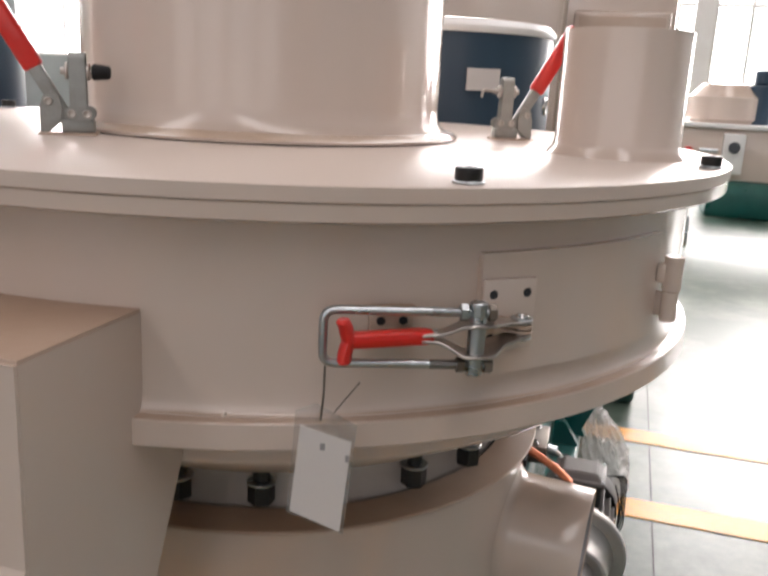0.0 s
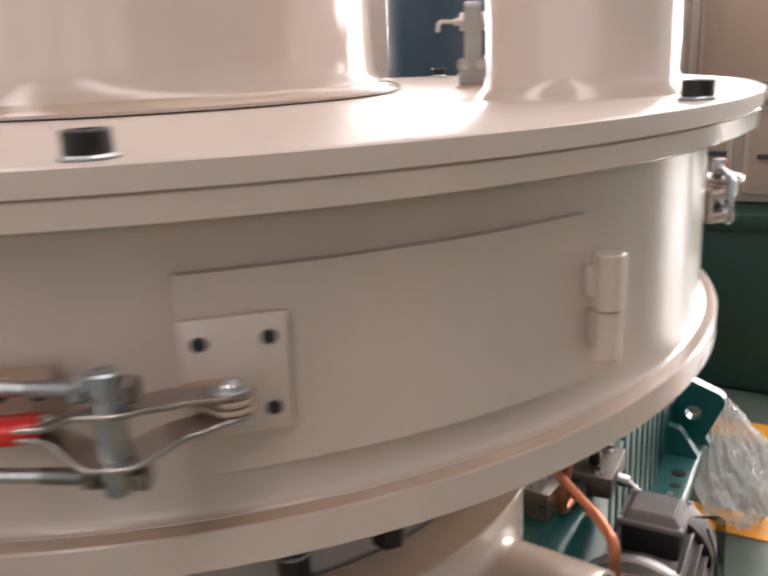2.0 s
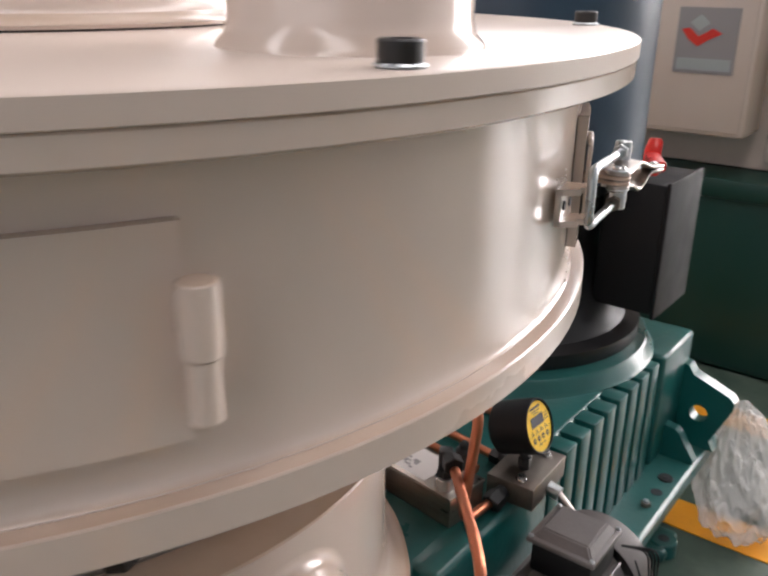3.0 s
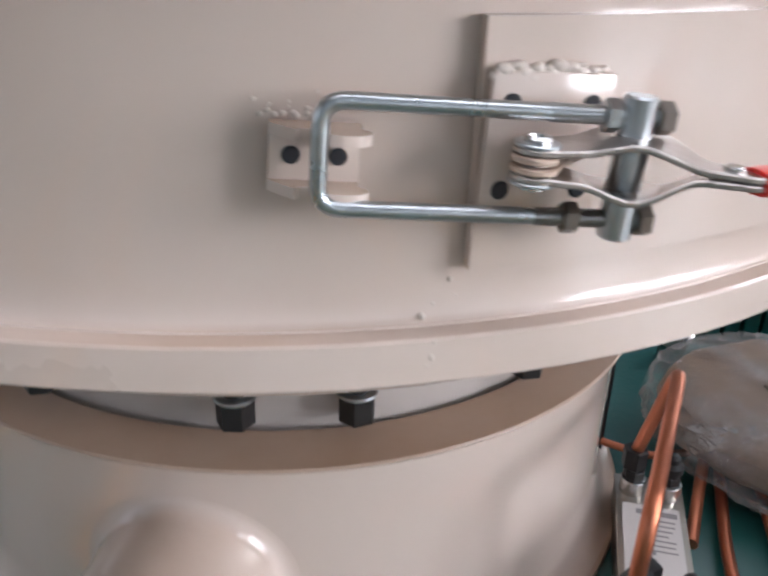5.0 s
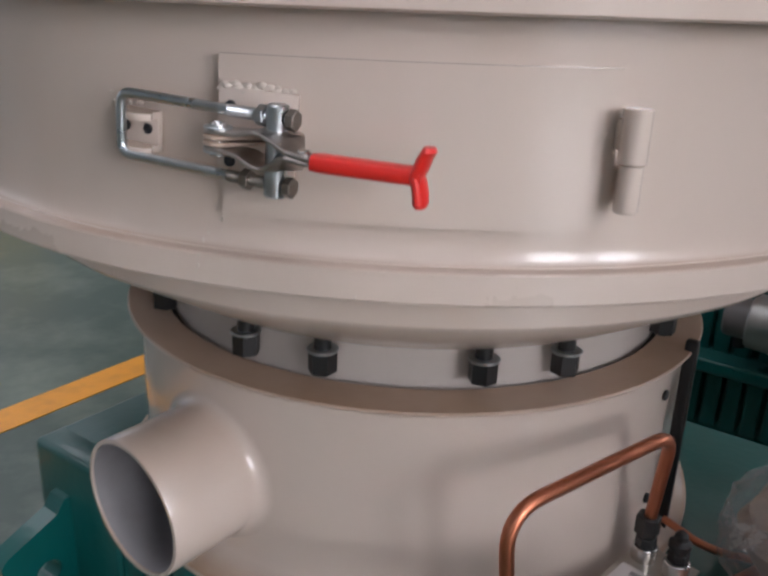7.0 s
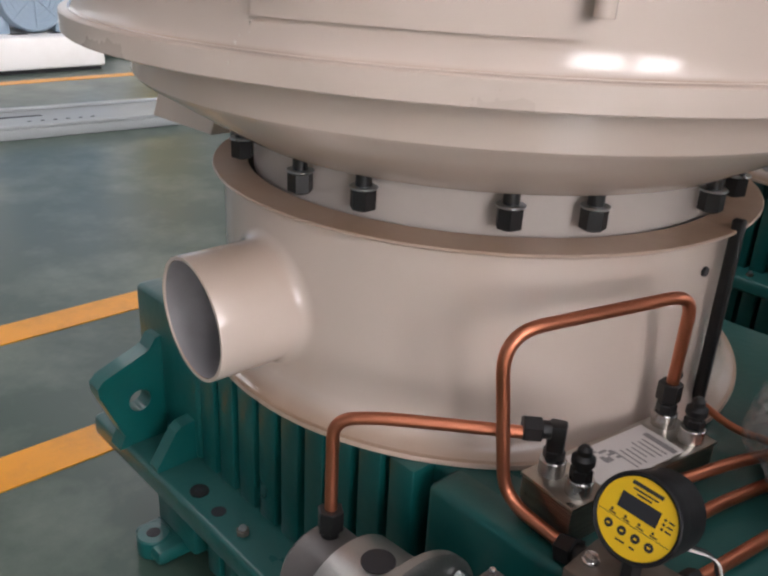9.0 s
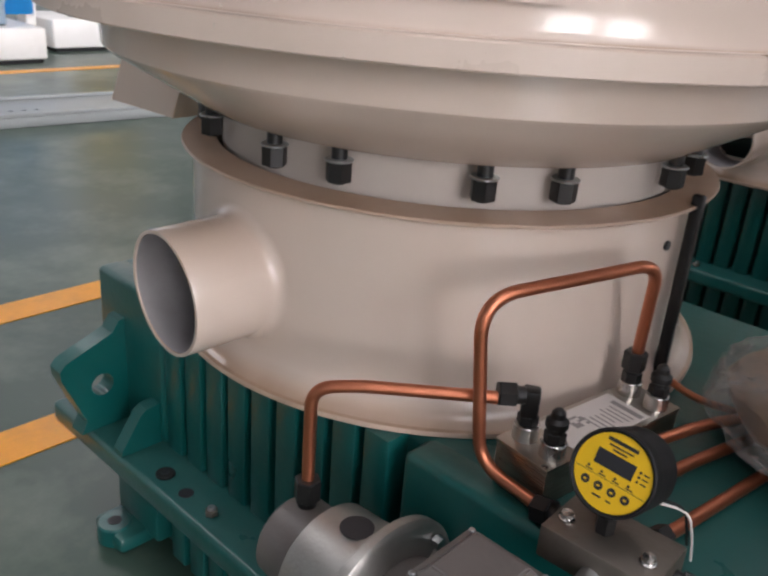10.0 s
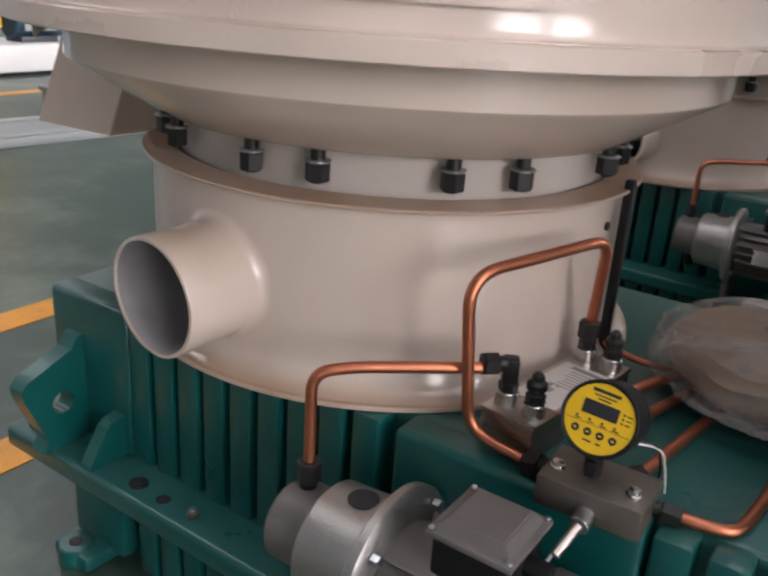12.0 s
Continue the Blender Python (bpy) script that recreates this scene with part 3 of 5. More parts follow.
def build_latch(az, z, tilt, folded):
    """Pull latch: the loop goes to -x, the lever to +x when open or back to -x when folded."""
    t = thing("toggle_latch", "zinc-plated pull latch with red grip, " + ("folded back on the drum" if folded else "swung open over the drum door"), "latch", "drum latches", on_drum(az, 0.5690, Z + z, tilt))
    P = lambda n, bm, mt, lab="", par=None, **k: part(n, bm, mt, par or t, lab, **k)
    h = 0.0218
    if folded:
        lift, xb, xe, le = 0.048, 0.013, -0.106, 0.020
        x0, x1, zt = 0.040, 0.095, 0.036
        xp, yp, zp = 0.066, -0.026, 0.0
        sx, ly, zg = -1, -0.034, 0.0
    else:
        lift, xb, xe, le = 0.0305, 0.0068, -0.1175, 0.004
        x0, x1, zt = -0.0455, 0.012, 0.034
        xp, yp, zp = -0.035, -0.027, 0.0025
        sx, ly, zg = 1, -0.0645, 0.0045
    # base plate with screw holes
    xm = (x0 + x1) / 2
    seat = pose(xm, xm * xm / 1.137, 0, 0, 0, math.degrees(math.asin(xm / 0.5685))) @ pose(-xm, 0, 0)
    pl = P("base_plate", bbox(x0, x1, -0.0045, -0.0005, -0.029, zt, 0.0012, seat), CREAM)
    for x in (x0 + 0.0095, x1 - 0.010):
        for zz in (-0.0165, zt - 0.013):
            P("screw_hole", cyl(bmesh.new(), 0.0042, 0, 0.0011, seat @ pose(x, -0.0040, zz, 90), 16), INK, par=pl)
    # loop
    end = Vector((xb, -lift, 0))
    far = Vector((xe, -le, 0))
    d = (end - far).normalized()
    pts = rounded([end + d * 0.012 + Vector((0, 0, h)), far + Vector((0, 0, h)), far - Vector((0, 0, h)), end + d * 0.012 - Vector((0, 0, h))], 0.010, 6)
    P("loop", tube(bmesh.new(), pts, 0.0036, 14), ZINC, "bent steel rod loop")
    for s in (-1, 1):
        # threaded ends
        c = end + Vector((0, 0, s * h))
        prof = [(0.0001, 0)]
        for k in range(30):
            prof += [(0.0034, k * 0.0013), (0.0041, k * 0.0013 + 0.0006)]
        prof += [(0.0001, 0.0395)]
        P("thread", lathe(bmesh.new(), prof, 12, m=along(c - d * 0.037, c)), ZINC if s > 0 else IRON)
        for dx in ((-0.0115 if s > 0 or folded else -0.0215), 0.0112):
            P("lock_nut", nut(bmesh.new(), 0.0122, 0.0064, along(c + d * dx, c + d)), ZINC if dx < 0 and s > 0 else IRON)
    P("cross_bar", cyl(bmesh.new(), 0.0072, -0.0300, 0.0305, pose(xb, -lift, 0), 28, 0.0010), ZINC, "round zinc-plated cross bar")
    # ears folded out of the base plate, between the washers of the pivot
    for zz in (-0.0022, 0.0022):
        bm = strip(bmesh.new(), [(xp + (0.022 if not folded else -0.022), -0.003, zp + zz, 0.014), (xp + (0.010 if not folded else -0.010), -0.014, zp + zz, 0.0115), (xp, yp, zp + zz, 0.0098)], 0.0015)
        cyl(bm, 0.0098, zp + zz - 0.0015, zp + zz + 0.0015, pose(xp, yp, 0), 28, 0.0006)
        P("ear", bm, CREAMD)
    for zz in (-0.0078, 0.0078):
        P("pivot_washer", cyl(bmesh.new(), 0.0096, zp + zz - 0.0008, zp + zz + 0.0008, pose(xp, yp, 0), 28, 0.0004), ZINC)
    P("pivot", lathe(bmesh.new(), [(0.0030, zp - 0.0105), (0.0058, zp - 0.0105), (0.0058, zp + 0.0085), (0.0058, zp + 0.0100), (0.0048, zp + 0.0112), (0.0036, zp + 0.0108), (0.0030, zp + 0.0092), (0.0001, zp + 0.0090)], 24, m=pose(xp, yp, 0)), CHROME, "hollow bright rivet")
    # lever: two bent cheeks that close on the grip
    for s in (-1, 1):
        if folded:
            rows = [(xp, yp, s * 0.0058, 0.0095), (0.040, -0.034, s * 0.0085, 0.0105), (xb + 0.004, -lift - 0.001, s * 0.0128, 0.0125), (xb - 0.006, -lift, s * 0.0128, 0.0120), (xb - 0.030, ly - 0.004, s * 0.0030, 0.0075), (xb - 0.050, ly, s * 0.0018, 0.0065)]
        else:
            top = s > 0
            rows = [(xp, yp, zp + s * 0.0056, 0.0096), (-0.020, -0.0275, zp + s * 0.0064, 0.0125), (xb - 0.005, -lift - 0.001, 0.0132 if top else -0.0092, 0.0165), (xb + 0.005, -lift - 0.007, 0.0128 if top else -0.0092, 0.0155), (0.0275, -0.0555, 0.0068 if top else 0.0030, 0.0082), (0.0400, -0.0635, 0.0062 if top else 0.0030, 0.0068), (0.0480, -0.0645, 0.0062 if top else 0.0030, 0.0062)]
        bm = strip(bmesh.new(), eased(rows), 0.0014)
        cyl(bm, 0.0095, rows[0][2] - 0.0014, rows[0][2] + 0.0014, pose(xp, yp, 0), 28, 0.0006)
        P("lever_cheek", bm, WORN)
    gx0 = xb - 0.028 if folded else 0.0415
    gx1 = 0.1085 if not folded else -0.092
    rx = (xb - 0.031, ly) if folded else (0.0345, -0.0600)
    P("rivet", lathe(bmesh.new(), [(0.0042, zg + 0.003), (0.0042, zg + 0.0046), (0.0032, zg + 0.0053), (0.0018, zg + 0.0048), (0.0001, zg + 0.0044)], 16, m=pose(*rx, 0)), CHROME)
    # grip with two short flattened horns
    bm = bmesh.new()
    n = 12
    prev = None
    x_a = gx0 + (0 if not folded else -0.006)
    for i in range(n + 1):
        x = x_a + (gx1 - x_a) * i / n
        wy = (0.0085 - 0.0015 * i / n) * (0.9 if i == 0 else 1)
        wz = (0.0064 if folded else 0.0056) * (0.9 if i == 0 else 1)
        ring = [bm.verts.new((x, ly + wy * math.copysign(abs(math.cos(q)) ** 0.6, math.cos(q)), zg + wz * math.copysign(abs(math.sin(q)) ** 0.6, math.sin(q)))) for q in [k * 2 * math.pi / 16 for k in range(16)]]
        if prev:
            for k in range(16):
                bm.faces.new((prev[k], prev[(k + 1) % 16], ring[(k + 1) % 16], ring[k]))
        else:
            bm.faces.new(ring)
        prev = ring
    bm.faces.new(prev)
    for s in (-1, 1):
        pts = rounded([(gx1 - sx * 0.003, ly, zg), (gx1 - sx * 0.001, ly, zg + s * 0.005), (gx1 + sx * 0.0005, ly - 0.001, zg + s * 0.011), (gx1 + sx * (0.003 if s > 0 else 0.001), ly - 0.002, zg + s * 0.0155)], 0.006, 5)
        prev = None
        for i, p in enumerate(pts):
            f = i / (len(pts) - 1)
            wy, wx = 0.0085 * (1 - 0.15 * f * f), (0.0044 if not folded else 0.0062)
            ring = [bm.verts.new((p.x + wx * math.cos(q) + 0.2 * wy * math.sin(q), p.y + wy * math.sin(q), p.z)) for q in [k * 2 * math.pi / 14 for k in range(14)]]
            if prev:
                for k in range(14):
                    bm.faces.new((prev[k], prev[(k + 1) % 14], ring[(k + 1) % 14], ring[k]))
            prev = ring
        tip = [bm.verts.new((pts[-1].x + (v.co.x - pts[-1].x) * 0.7, pts[-1].y + (v.co.y - pts[-1].y) * 0.7, pts[-1].z + s * 0.0028)) for v in prev]
        for k in range(14):
            bm.faces.new((prev[k], prev[(k + 1) % 14], tip[(k + 1) % 14], tip[k]))
        bm.faces.new(tip)
    bmesh.ops.recalc_face_normals(bm, faces=bm.faces)
    P("grip", bm, RED, "glossy red dipped grip")
    # catch bracket on the drum wall, its two ears hooked over the loop
    bx, off, yaw = (-0.1135, 0.0175, -11.5) if not folded else (-0.040, 0.006, -4)
    m = pose(bx, off, -0.0060 if not folded else 0.002, 0, 0, yaw)
    eh = 0.0120
    paint = CREAM if not folded else CREAMD
    br = P("catch", bbox(-0.0195, 0.0185, -0.0045, 0.0005, -0.0140, 0.0140, 0.001, m), paint, "cream-painted catch bracket")
    for s in (-1, 1):
        pr = [(-0.0195, 0.0), (-0.0195, -0.005), (-0.013, -0.0125), (-0.0088, -0.0165), (-0.0070, -0.0140), (-0.0010, -0.0140), (0.0002, -0.0200)]
        pr += [(0.0110 + 0.0108 * math.cos(q), -0.0165 - 0.0070 * math.sin(q)) for q in [radians(150 - 25 * k) for k in range(9)]] + [(0.0185, -0.006), (0.0185, 0.0)]
        P("catch_ear", prism(bmesh.new(), pr, s * eh - 0.0023, s * eh + 0.0023, "z", m), paint, par=br)
    for x in (-0.0100, 0.0095):
        P("screw_hole", cyl(bmesh.new(), 0.0038, 0, 0.001, m @ pose(x, -0.0045, 0.001, 90), 14), INK, par=br)
    # weld over the plate, spatter round the catch
    if not folded:
        rng = random.Random(9)
        bm = bmesh.new()
        for k in range(70):
            x = x0 + 0.0005 + (x1 - x0 - 0.006) * (k + rng.random()) / 70
            bmesh.ops.create_icosphere(bm, subdivisions=2, radius=0.0016 + rng.random() * 0.0014, matrix=Matrix.LocRotScale((x, -0.0015, zt + rng.uniform(-0.0035, 0.0025)), None, (1.5, 0.9, 1.0)))
        P("weld_bead", bm, WELD)
        for k in range(22):
            bm = bmesh.new()
            x, zz = rng.uniform(-0.026, 0.002), 0.0160 + abs(rng.gauss(0, 0.005))
            bmesh.ops.create_icosphere(bm, subdivisions=2, radius=0.0005 + rng.random() * 0.0006 if zz > 0.0185 else 0.0013, matrix=m @ Matrix.LocRotScale((x, -0.0015, zz), None, (1.2, 0.6, 1.0)))
            P("weld_blob", bm, WELD)
    return t


build_latch(-66, -0.056, 3.3, False)
build_latch(-143, -0.057, 0.5, True)


# ---------------- toggle clamps on the lid ----------------
def build_clamp(x, y, rz, tip):
    t = thing("toggle_clamp", "grey steel toggle clamp with raised red handle on the cream lid", "clamp", "lid clamps", pose(x, y, 1.2025, 0, 0, rz) @ Matrix.Scale(0.80, 4))
    P = lambda n, bm, mt, lab="", par=None, **k: part(n, bm, mt, par or t, lab, **k)
    P("base", bbox(-0.042, 0.036, -0.022, 0.022, 0, 0.003, 0.001), CREAMD)
    P("foot_block", bbox(-0.012, 0.032, -0.012, 0.012, 0.003, 0.021, 0.002), DULLZ)
    for s in (-1, 1):
        # front plate round the two lower rivets, rear plate behind the lever
        pr = [(0.010 * math.cos(q) + 0.0235, 0.030 + 0.010 * math.sin(q)) for q in [radians(-90 + 22.5 * k) for k in range(9)]]
        pr += [(0.003 + 0.010 * math.cos(q), 0.030 + 0.010 * math.sin(q)) for q in [radians(90 + 22.5 * k) for k in range(9)]]
        P("link_plate", prism(bmesh.new(), pr, s * 0.0135 - 0.0014, s * 0.0135 + 0.0014, "y"), DULLZ)
        pr = [(-0.040, 0.003), (-0.030, 0.003), (-0.012, 0.020), (-0.010, 0.040), (-0.016, 0.056), (-0.026, 0.060), (-0.036, 0.052), (-0.040, 0.036)]
        P("side_plate", prism(bmesh.new(), pr, s * 0.0105 - 0.0014, s * 0.0105 + 0.0014, "y"), DULLZ)
        for px, pz in ((0.003, 0.030), (0.0235, 0.030), (-0.028, 0.046)):
            yy = s * (0.0148 if px > 0 else 0.0118)
            P("rivet", lathe(bmesh.new(), [(0.0060, 0), (0.0060, 0.0016), (0.0048, 0.0024), (0.0034, 0.0014), (0.0001, 0.0012)], 18, m=along((px, yy, pz), (px, yy + s, pz))), WORN)
    # upright strap folded over at its top, holding the spindle
    outer = [(-0.0100, 0.026)] + [(0.0100 * math.cos(q), 0.104 + 0.0100 * math.sin(q)) for q in [radians(180 - 22.5 * k) for k in range(9)]] + [(0.0100, 0.026)]
    inner = [(0.0075, 0.026)] + [(0.0075 * math.cos(q), 0.104 + 0.0075 * math.sin(q)) for q in [radians(22.5 * k) for k in range(9)]] + [(-0.0075, 0.026)]
    P("upright_strap", prism(bmesh.new(), outer + inner, 0.0, 0.0225, "x"), DULLZ)
    for px in (-0.003, 0.0255):
        P("flanged_washer", cyl(bmesh.new(), 0.0120, -0.0025, 0.0025, pose(px, 0, 0.088, 0, 90), 24, 0.0012), WORN)
    P("spindle", rod(bmesh.new(), (-0.012, 0, 0.088), (0.036, 0, 0.088), 0.0050), WORN)
    if tip:
        P("rubber_tip", cyl(bmesh.new(), 0.0115, 0.0, 0.026, along((0.030, 0, 0.088), (0.09, 0, 0.088)), 24, 0.003, 0.0095), RUBBER)
    else:
        P("spindle_hook", tube(bmesh.new(), rounded([(0.034, 0, 0.088), (0.058, 0, 0.090), (0.060, 0, 0.076)], 0.006), 0.0026, 8), WORN)
    P("lever", bbox(-0.0095, 0.0095, -0.0065, 0.0065, -0.030, 0.080, 0.002, pose(-0.014, 0, 0.036, 0, -30)), DULLZ)
    P("handle", bbox(-0.0140, 0.0140, -0.0095, 0.0095, 0.062, 0.20, 0.006, pose(-0.014, 0, 0.036, 0, -30), 3), RED, "red plastic handle")
    return t


build_clamp(-0.301, 0.133, -60, True)
build_clamp(0.155, -0.302, 118, False)


# ---------------- paper tag ----------------
def build_tag():
    t = thing("hanging_tag", "white card tag in clear sleeve hanging from the latch", "tag")
    m = on_drum(-152.5, 0.607, Z) @ pose(0.0, 0, 0, 0, 0, -8)
    bm = prism(bmesh.new(), [(-0.024, -0.128), (0.017, -0.142), (0.010, -0.222), (-0.031, -0.203)], -0.0008, 0.0008, "y", m)
    part("card", bm, WHITE, t, smooth=False)
    bm = prism(bmesh.new(), [(-0.028, -0.116), (-0.012, -0.110), (0.021, -0.128), (0.013, -0.225), (-0.034, -0.205)], 0.0012, 0.0020, "y", m)
    part("sleeve", bm, FILM, t, "clear plastic sleeve", smooth=False)
    a, b = m @ Vector((-0.008, 0, -0.124)), m @ Vector((-0.006, 0, -0.078))
    part("wire", tube(bmesh.new(), [a, a * 0.5 + b * 0.5 + Vector((0.002, 0, 0)), b], 0.0009, 6), IRON, t)
    part("wire", tube(bmesh.new(), [m @ Vector((0.002, 0.002, -0.118)), m @ Vector((0.022, 0.004, -0.092))], 0.0006, 6), IRON, t)
    for x, z, w in ((-0.006, -0.146, 0.004), (0.014, -0.156, 0.003)):
        part("mark", bbox(x - w / 2, x + w / 2, -0.0012, -0.0009, z - 0.003, z + 0.003, m=m), GREYINK, t, smooth=False)


build_tag()


# ---------------- gearbox ----------------
def build_gearbox():
    t = thing("gearbox", "teal cast gearbox with upright fins, lifting lugs and bolted flange", "gearbox", "gearboxes")
    P = lambda n, bm, mt=TEAL, lab="", par=None, **k: part(n, bm, mt, par or t, lab, **k)
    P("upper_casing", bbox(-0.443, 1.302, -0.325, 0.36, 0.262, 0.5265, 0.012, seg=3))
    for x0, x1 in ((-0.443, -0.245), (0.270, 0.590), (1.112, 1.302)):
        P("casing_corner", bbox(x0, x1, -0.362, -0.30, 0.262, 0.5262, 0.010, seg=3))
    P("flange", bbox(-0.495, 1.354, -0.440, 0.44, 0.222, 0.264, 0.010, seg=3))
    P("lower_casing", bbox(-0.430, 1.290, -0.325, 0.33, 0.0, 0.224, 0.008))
    fin = None
    xs = [-0.2195 + 0.0557 * k for k in range(9)] + [0.6175 + 0.0557 * k for k in range(9)]
    for x in xs:
        if fin is None:
            bm = bbox(-0.0208, 0.0208, -0.361, -0.318, 0.262, 0.5262, 0.004)
            fin = P("fin", bm, m=pose(x, 0, 0))
        else:
            o = new("fin", fin.data)
            o.parent = t
            o.matrix_basis = pose(x, 0, 0)
    low = None
    for x in [-0.22 + 0.0557 * k for k in range(25)]:
        if low is None:
            low = P("lower_fin", bbox(-0.0208, 0.0208, -0.361, -0.318, 0.03, 0.224, 0.004), m=pose(x, 0, 0))
        else:
            o = new("lower_fin", low.data)
            o.parent = t
            o.matrix_basis = pose(x, 0, 0)
    for x in (-0.36, 1.217):
        P("casing_corner", bbox(x - 0.07, x + 0.07, -0.36, -0.30, 0.02, 0.224, 0.010))
        P("foot", bbox(x - 0.065, x + 0.035, -0.415, -0.30, 0.0, 0.036, 0.012))
        f = P("foot_boss", cyl(bmesh.new(), 0.032, 0.0, 0.040, pose(x - 0.02, -0.395, 0), 24, 0.003))
        P("foot_hole", cyl(bmesh.new(), 0.013, 0.0395, 0.041, pose(x - 0.02, -0.395, 0), 20, 0.0003), INK, par=f)
    # lifting lugs and gussets
    for x0, x1, gx in ((-0.395, -0.360, -0.272), (1.262, 1.297, 1.190)):
        poly = [(-0.34, 0.262), (-0.452, 0.262), (-0.440, 0.285), (-0.478, 0.375), (-0.479, 0.392), (-0.468, 0.404), (-0.385, 0.436), (-0.372, 0.455), (-0.34, 0.46)]
        hole = [(-0.408 + 0.020 * math.cos(q), 0.346 + 0.020 * math.sin(q)) for q in [k * math.pi / 10 for k in range(20)]]
        bm = bmesh.new()
        faces = []
        for xx in (x0, x1):
            ov = [bm.verts.new((xx, a, b)) for a, b in poly]
            hv = [bm.verts.new((xx, a, b)) for a, b in hole]
            es = [bm.edges.new((ov[i], ov[(i + 1) % len(ov)])) for i in range(len(ov))] + [bm.edges.new((hv[i], hv[(i + 1) % 20])) for i in range(20)]
            bmesh.ops.triangle_fill(bm, use_beauty=True, edges=es)
            faces.append((ov, hv))
        for (A, B) in zip(faces[0], faces[1]):
            for i in range(len(A)):
                j = (i + 1) % len(A)
                bm.faces.new((A[i], A[j], B[j], B[i]))
        bmesh.ops.recalc_face_normals(bm, faces=bm.faces)
        P("lifting_lug", bm)
        P("gusset", prism(bmesh.new(), [(-0.34, 0.262), (-0.434, 0.262), (-0.434, 0.272), (-0.397, 0.328), (-0.386, 0.336), (-0.34, 0.342)], gx - 0.013, gx + 0.013, "x"), smooth=False)
    # flange bolts and holes
    for x in (-0.176, 1.09):
        h = P("flange_bolt", cyl(bmesh.new(), 0.0155, 0.263, 0.268, pose(x, -0.406, 0), 20), BLACK)
        P("bolt_socket", cyl(bmesh.new(), 0.007, 0.2675, 0.269, pose(x, -0.406, 0), 6, 0.0002), INK, par=h)
    for x in (-0.115, 1.03):
        P("flange_hole", cyl(bmesh.new(), 0.012, 0.2635, 0.2648, pose(x, -0.408, 0), 20, 0.0003), INK)
    for x in (-0.049, 0.97, -0.455, 1.315):
        h = P("flange_stud", cyl(bmesh.new(), 0.006, 0.263, 0.278, pose(x, -0.407, 0), 12), ZINC)
        P("stud_nut", nut(bmesh.new(), 0.018, 0.009, pose(x, -0.407, 0.2685)), IRON, par=h)
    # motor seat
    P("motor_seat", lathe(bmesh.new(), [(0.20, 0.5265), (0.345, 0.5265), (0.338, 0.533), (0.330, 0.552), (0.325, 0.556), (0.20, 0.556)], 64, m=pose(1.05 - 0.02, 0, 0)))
    return t


gearbox = build_gearbox()


def build_motor():
    t = thing("vertical_motor", "large navy upright electric motor on the teal gearbox", "motor", "upright motors", pose(1.05, 0, 0))
    P = lambda n, bm, mt, lab="", par=None, **k: part(n, bm, mt, par or t, lab, **k)
    P("adapter", lathe(bmesh.new(), [(0.0001, 0.556), (0.30, 0.556), (0.302, 0.560), (0.302, 0.585), (0.27, 0.592), (0.22, 0.66), (0.20, 0.76), (0.22, 0.86), (0.268, 0.90), (0.0001, 0.90)], 64), BLACK, "dark motor adapter")
    P("housing", lathe(bmesh.new(), [(0.0001, 0.90), (0.262, 0.90), (0.266, 0.905), (0.266, 1.40), (0.262, 1.405), (0.0001, 1.405)], 64), NAVY)
    P("cowl", lathe(bmesh.new(), [(0.271, 1.40), (0.272, 1.402), (0.271, 1.415), (0.255, 1.430), (0.15, 1.440), (0.0001, 1.442), (0.0001, 1.40)], 64), WHITEP, "pale domed fan cowl")
    P("eye_bolt", lathe(bmesh.new(), [(0.018 + 0.005 * math.cos(q), 0.005 * math.sin(q)) for q in [k * math.pi / 5 for k in range(10)]], 20, m=pose(0.20 * math.cos(radians(-118)), -0.268, 1.24, 90), close=True), CHROME)
    P("name_plate", bbox(-0.04, 0.04, -0.004, 0.0, 1.27, 1.32, m=on_drum(-150, 0.272, 0)), WHITE, "small pale plate")
    P("terminal_box", bbox(-0.02, 0.16, -0.345, -0.22, 0.64, 0.90, 0.008), RUBBER, "black terminal box")
    P("terminal_cover", bbox(-0.026, 0.166, -0.352, -0.343, 0.634, 0.906, 0.004), RUBBER)
    return t


motor = build_motor()


# ---------------- oil pump ----------------
PA, PY = 0.414, -0.462


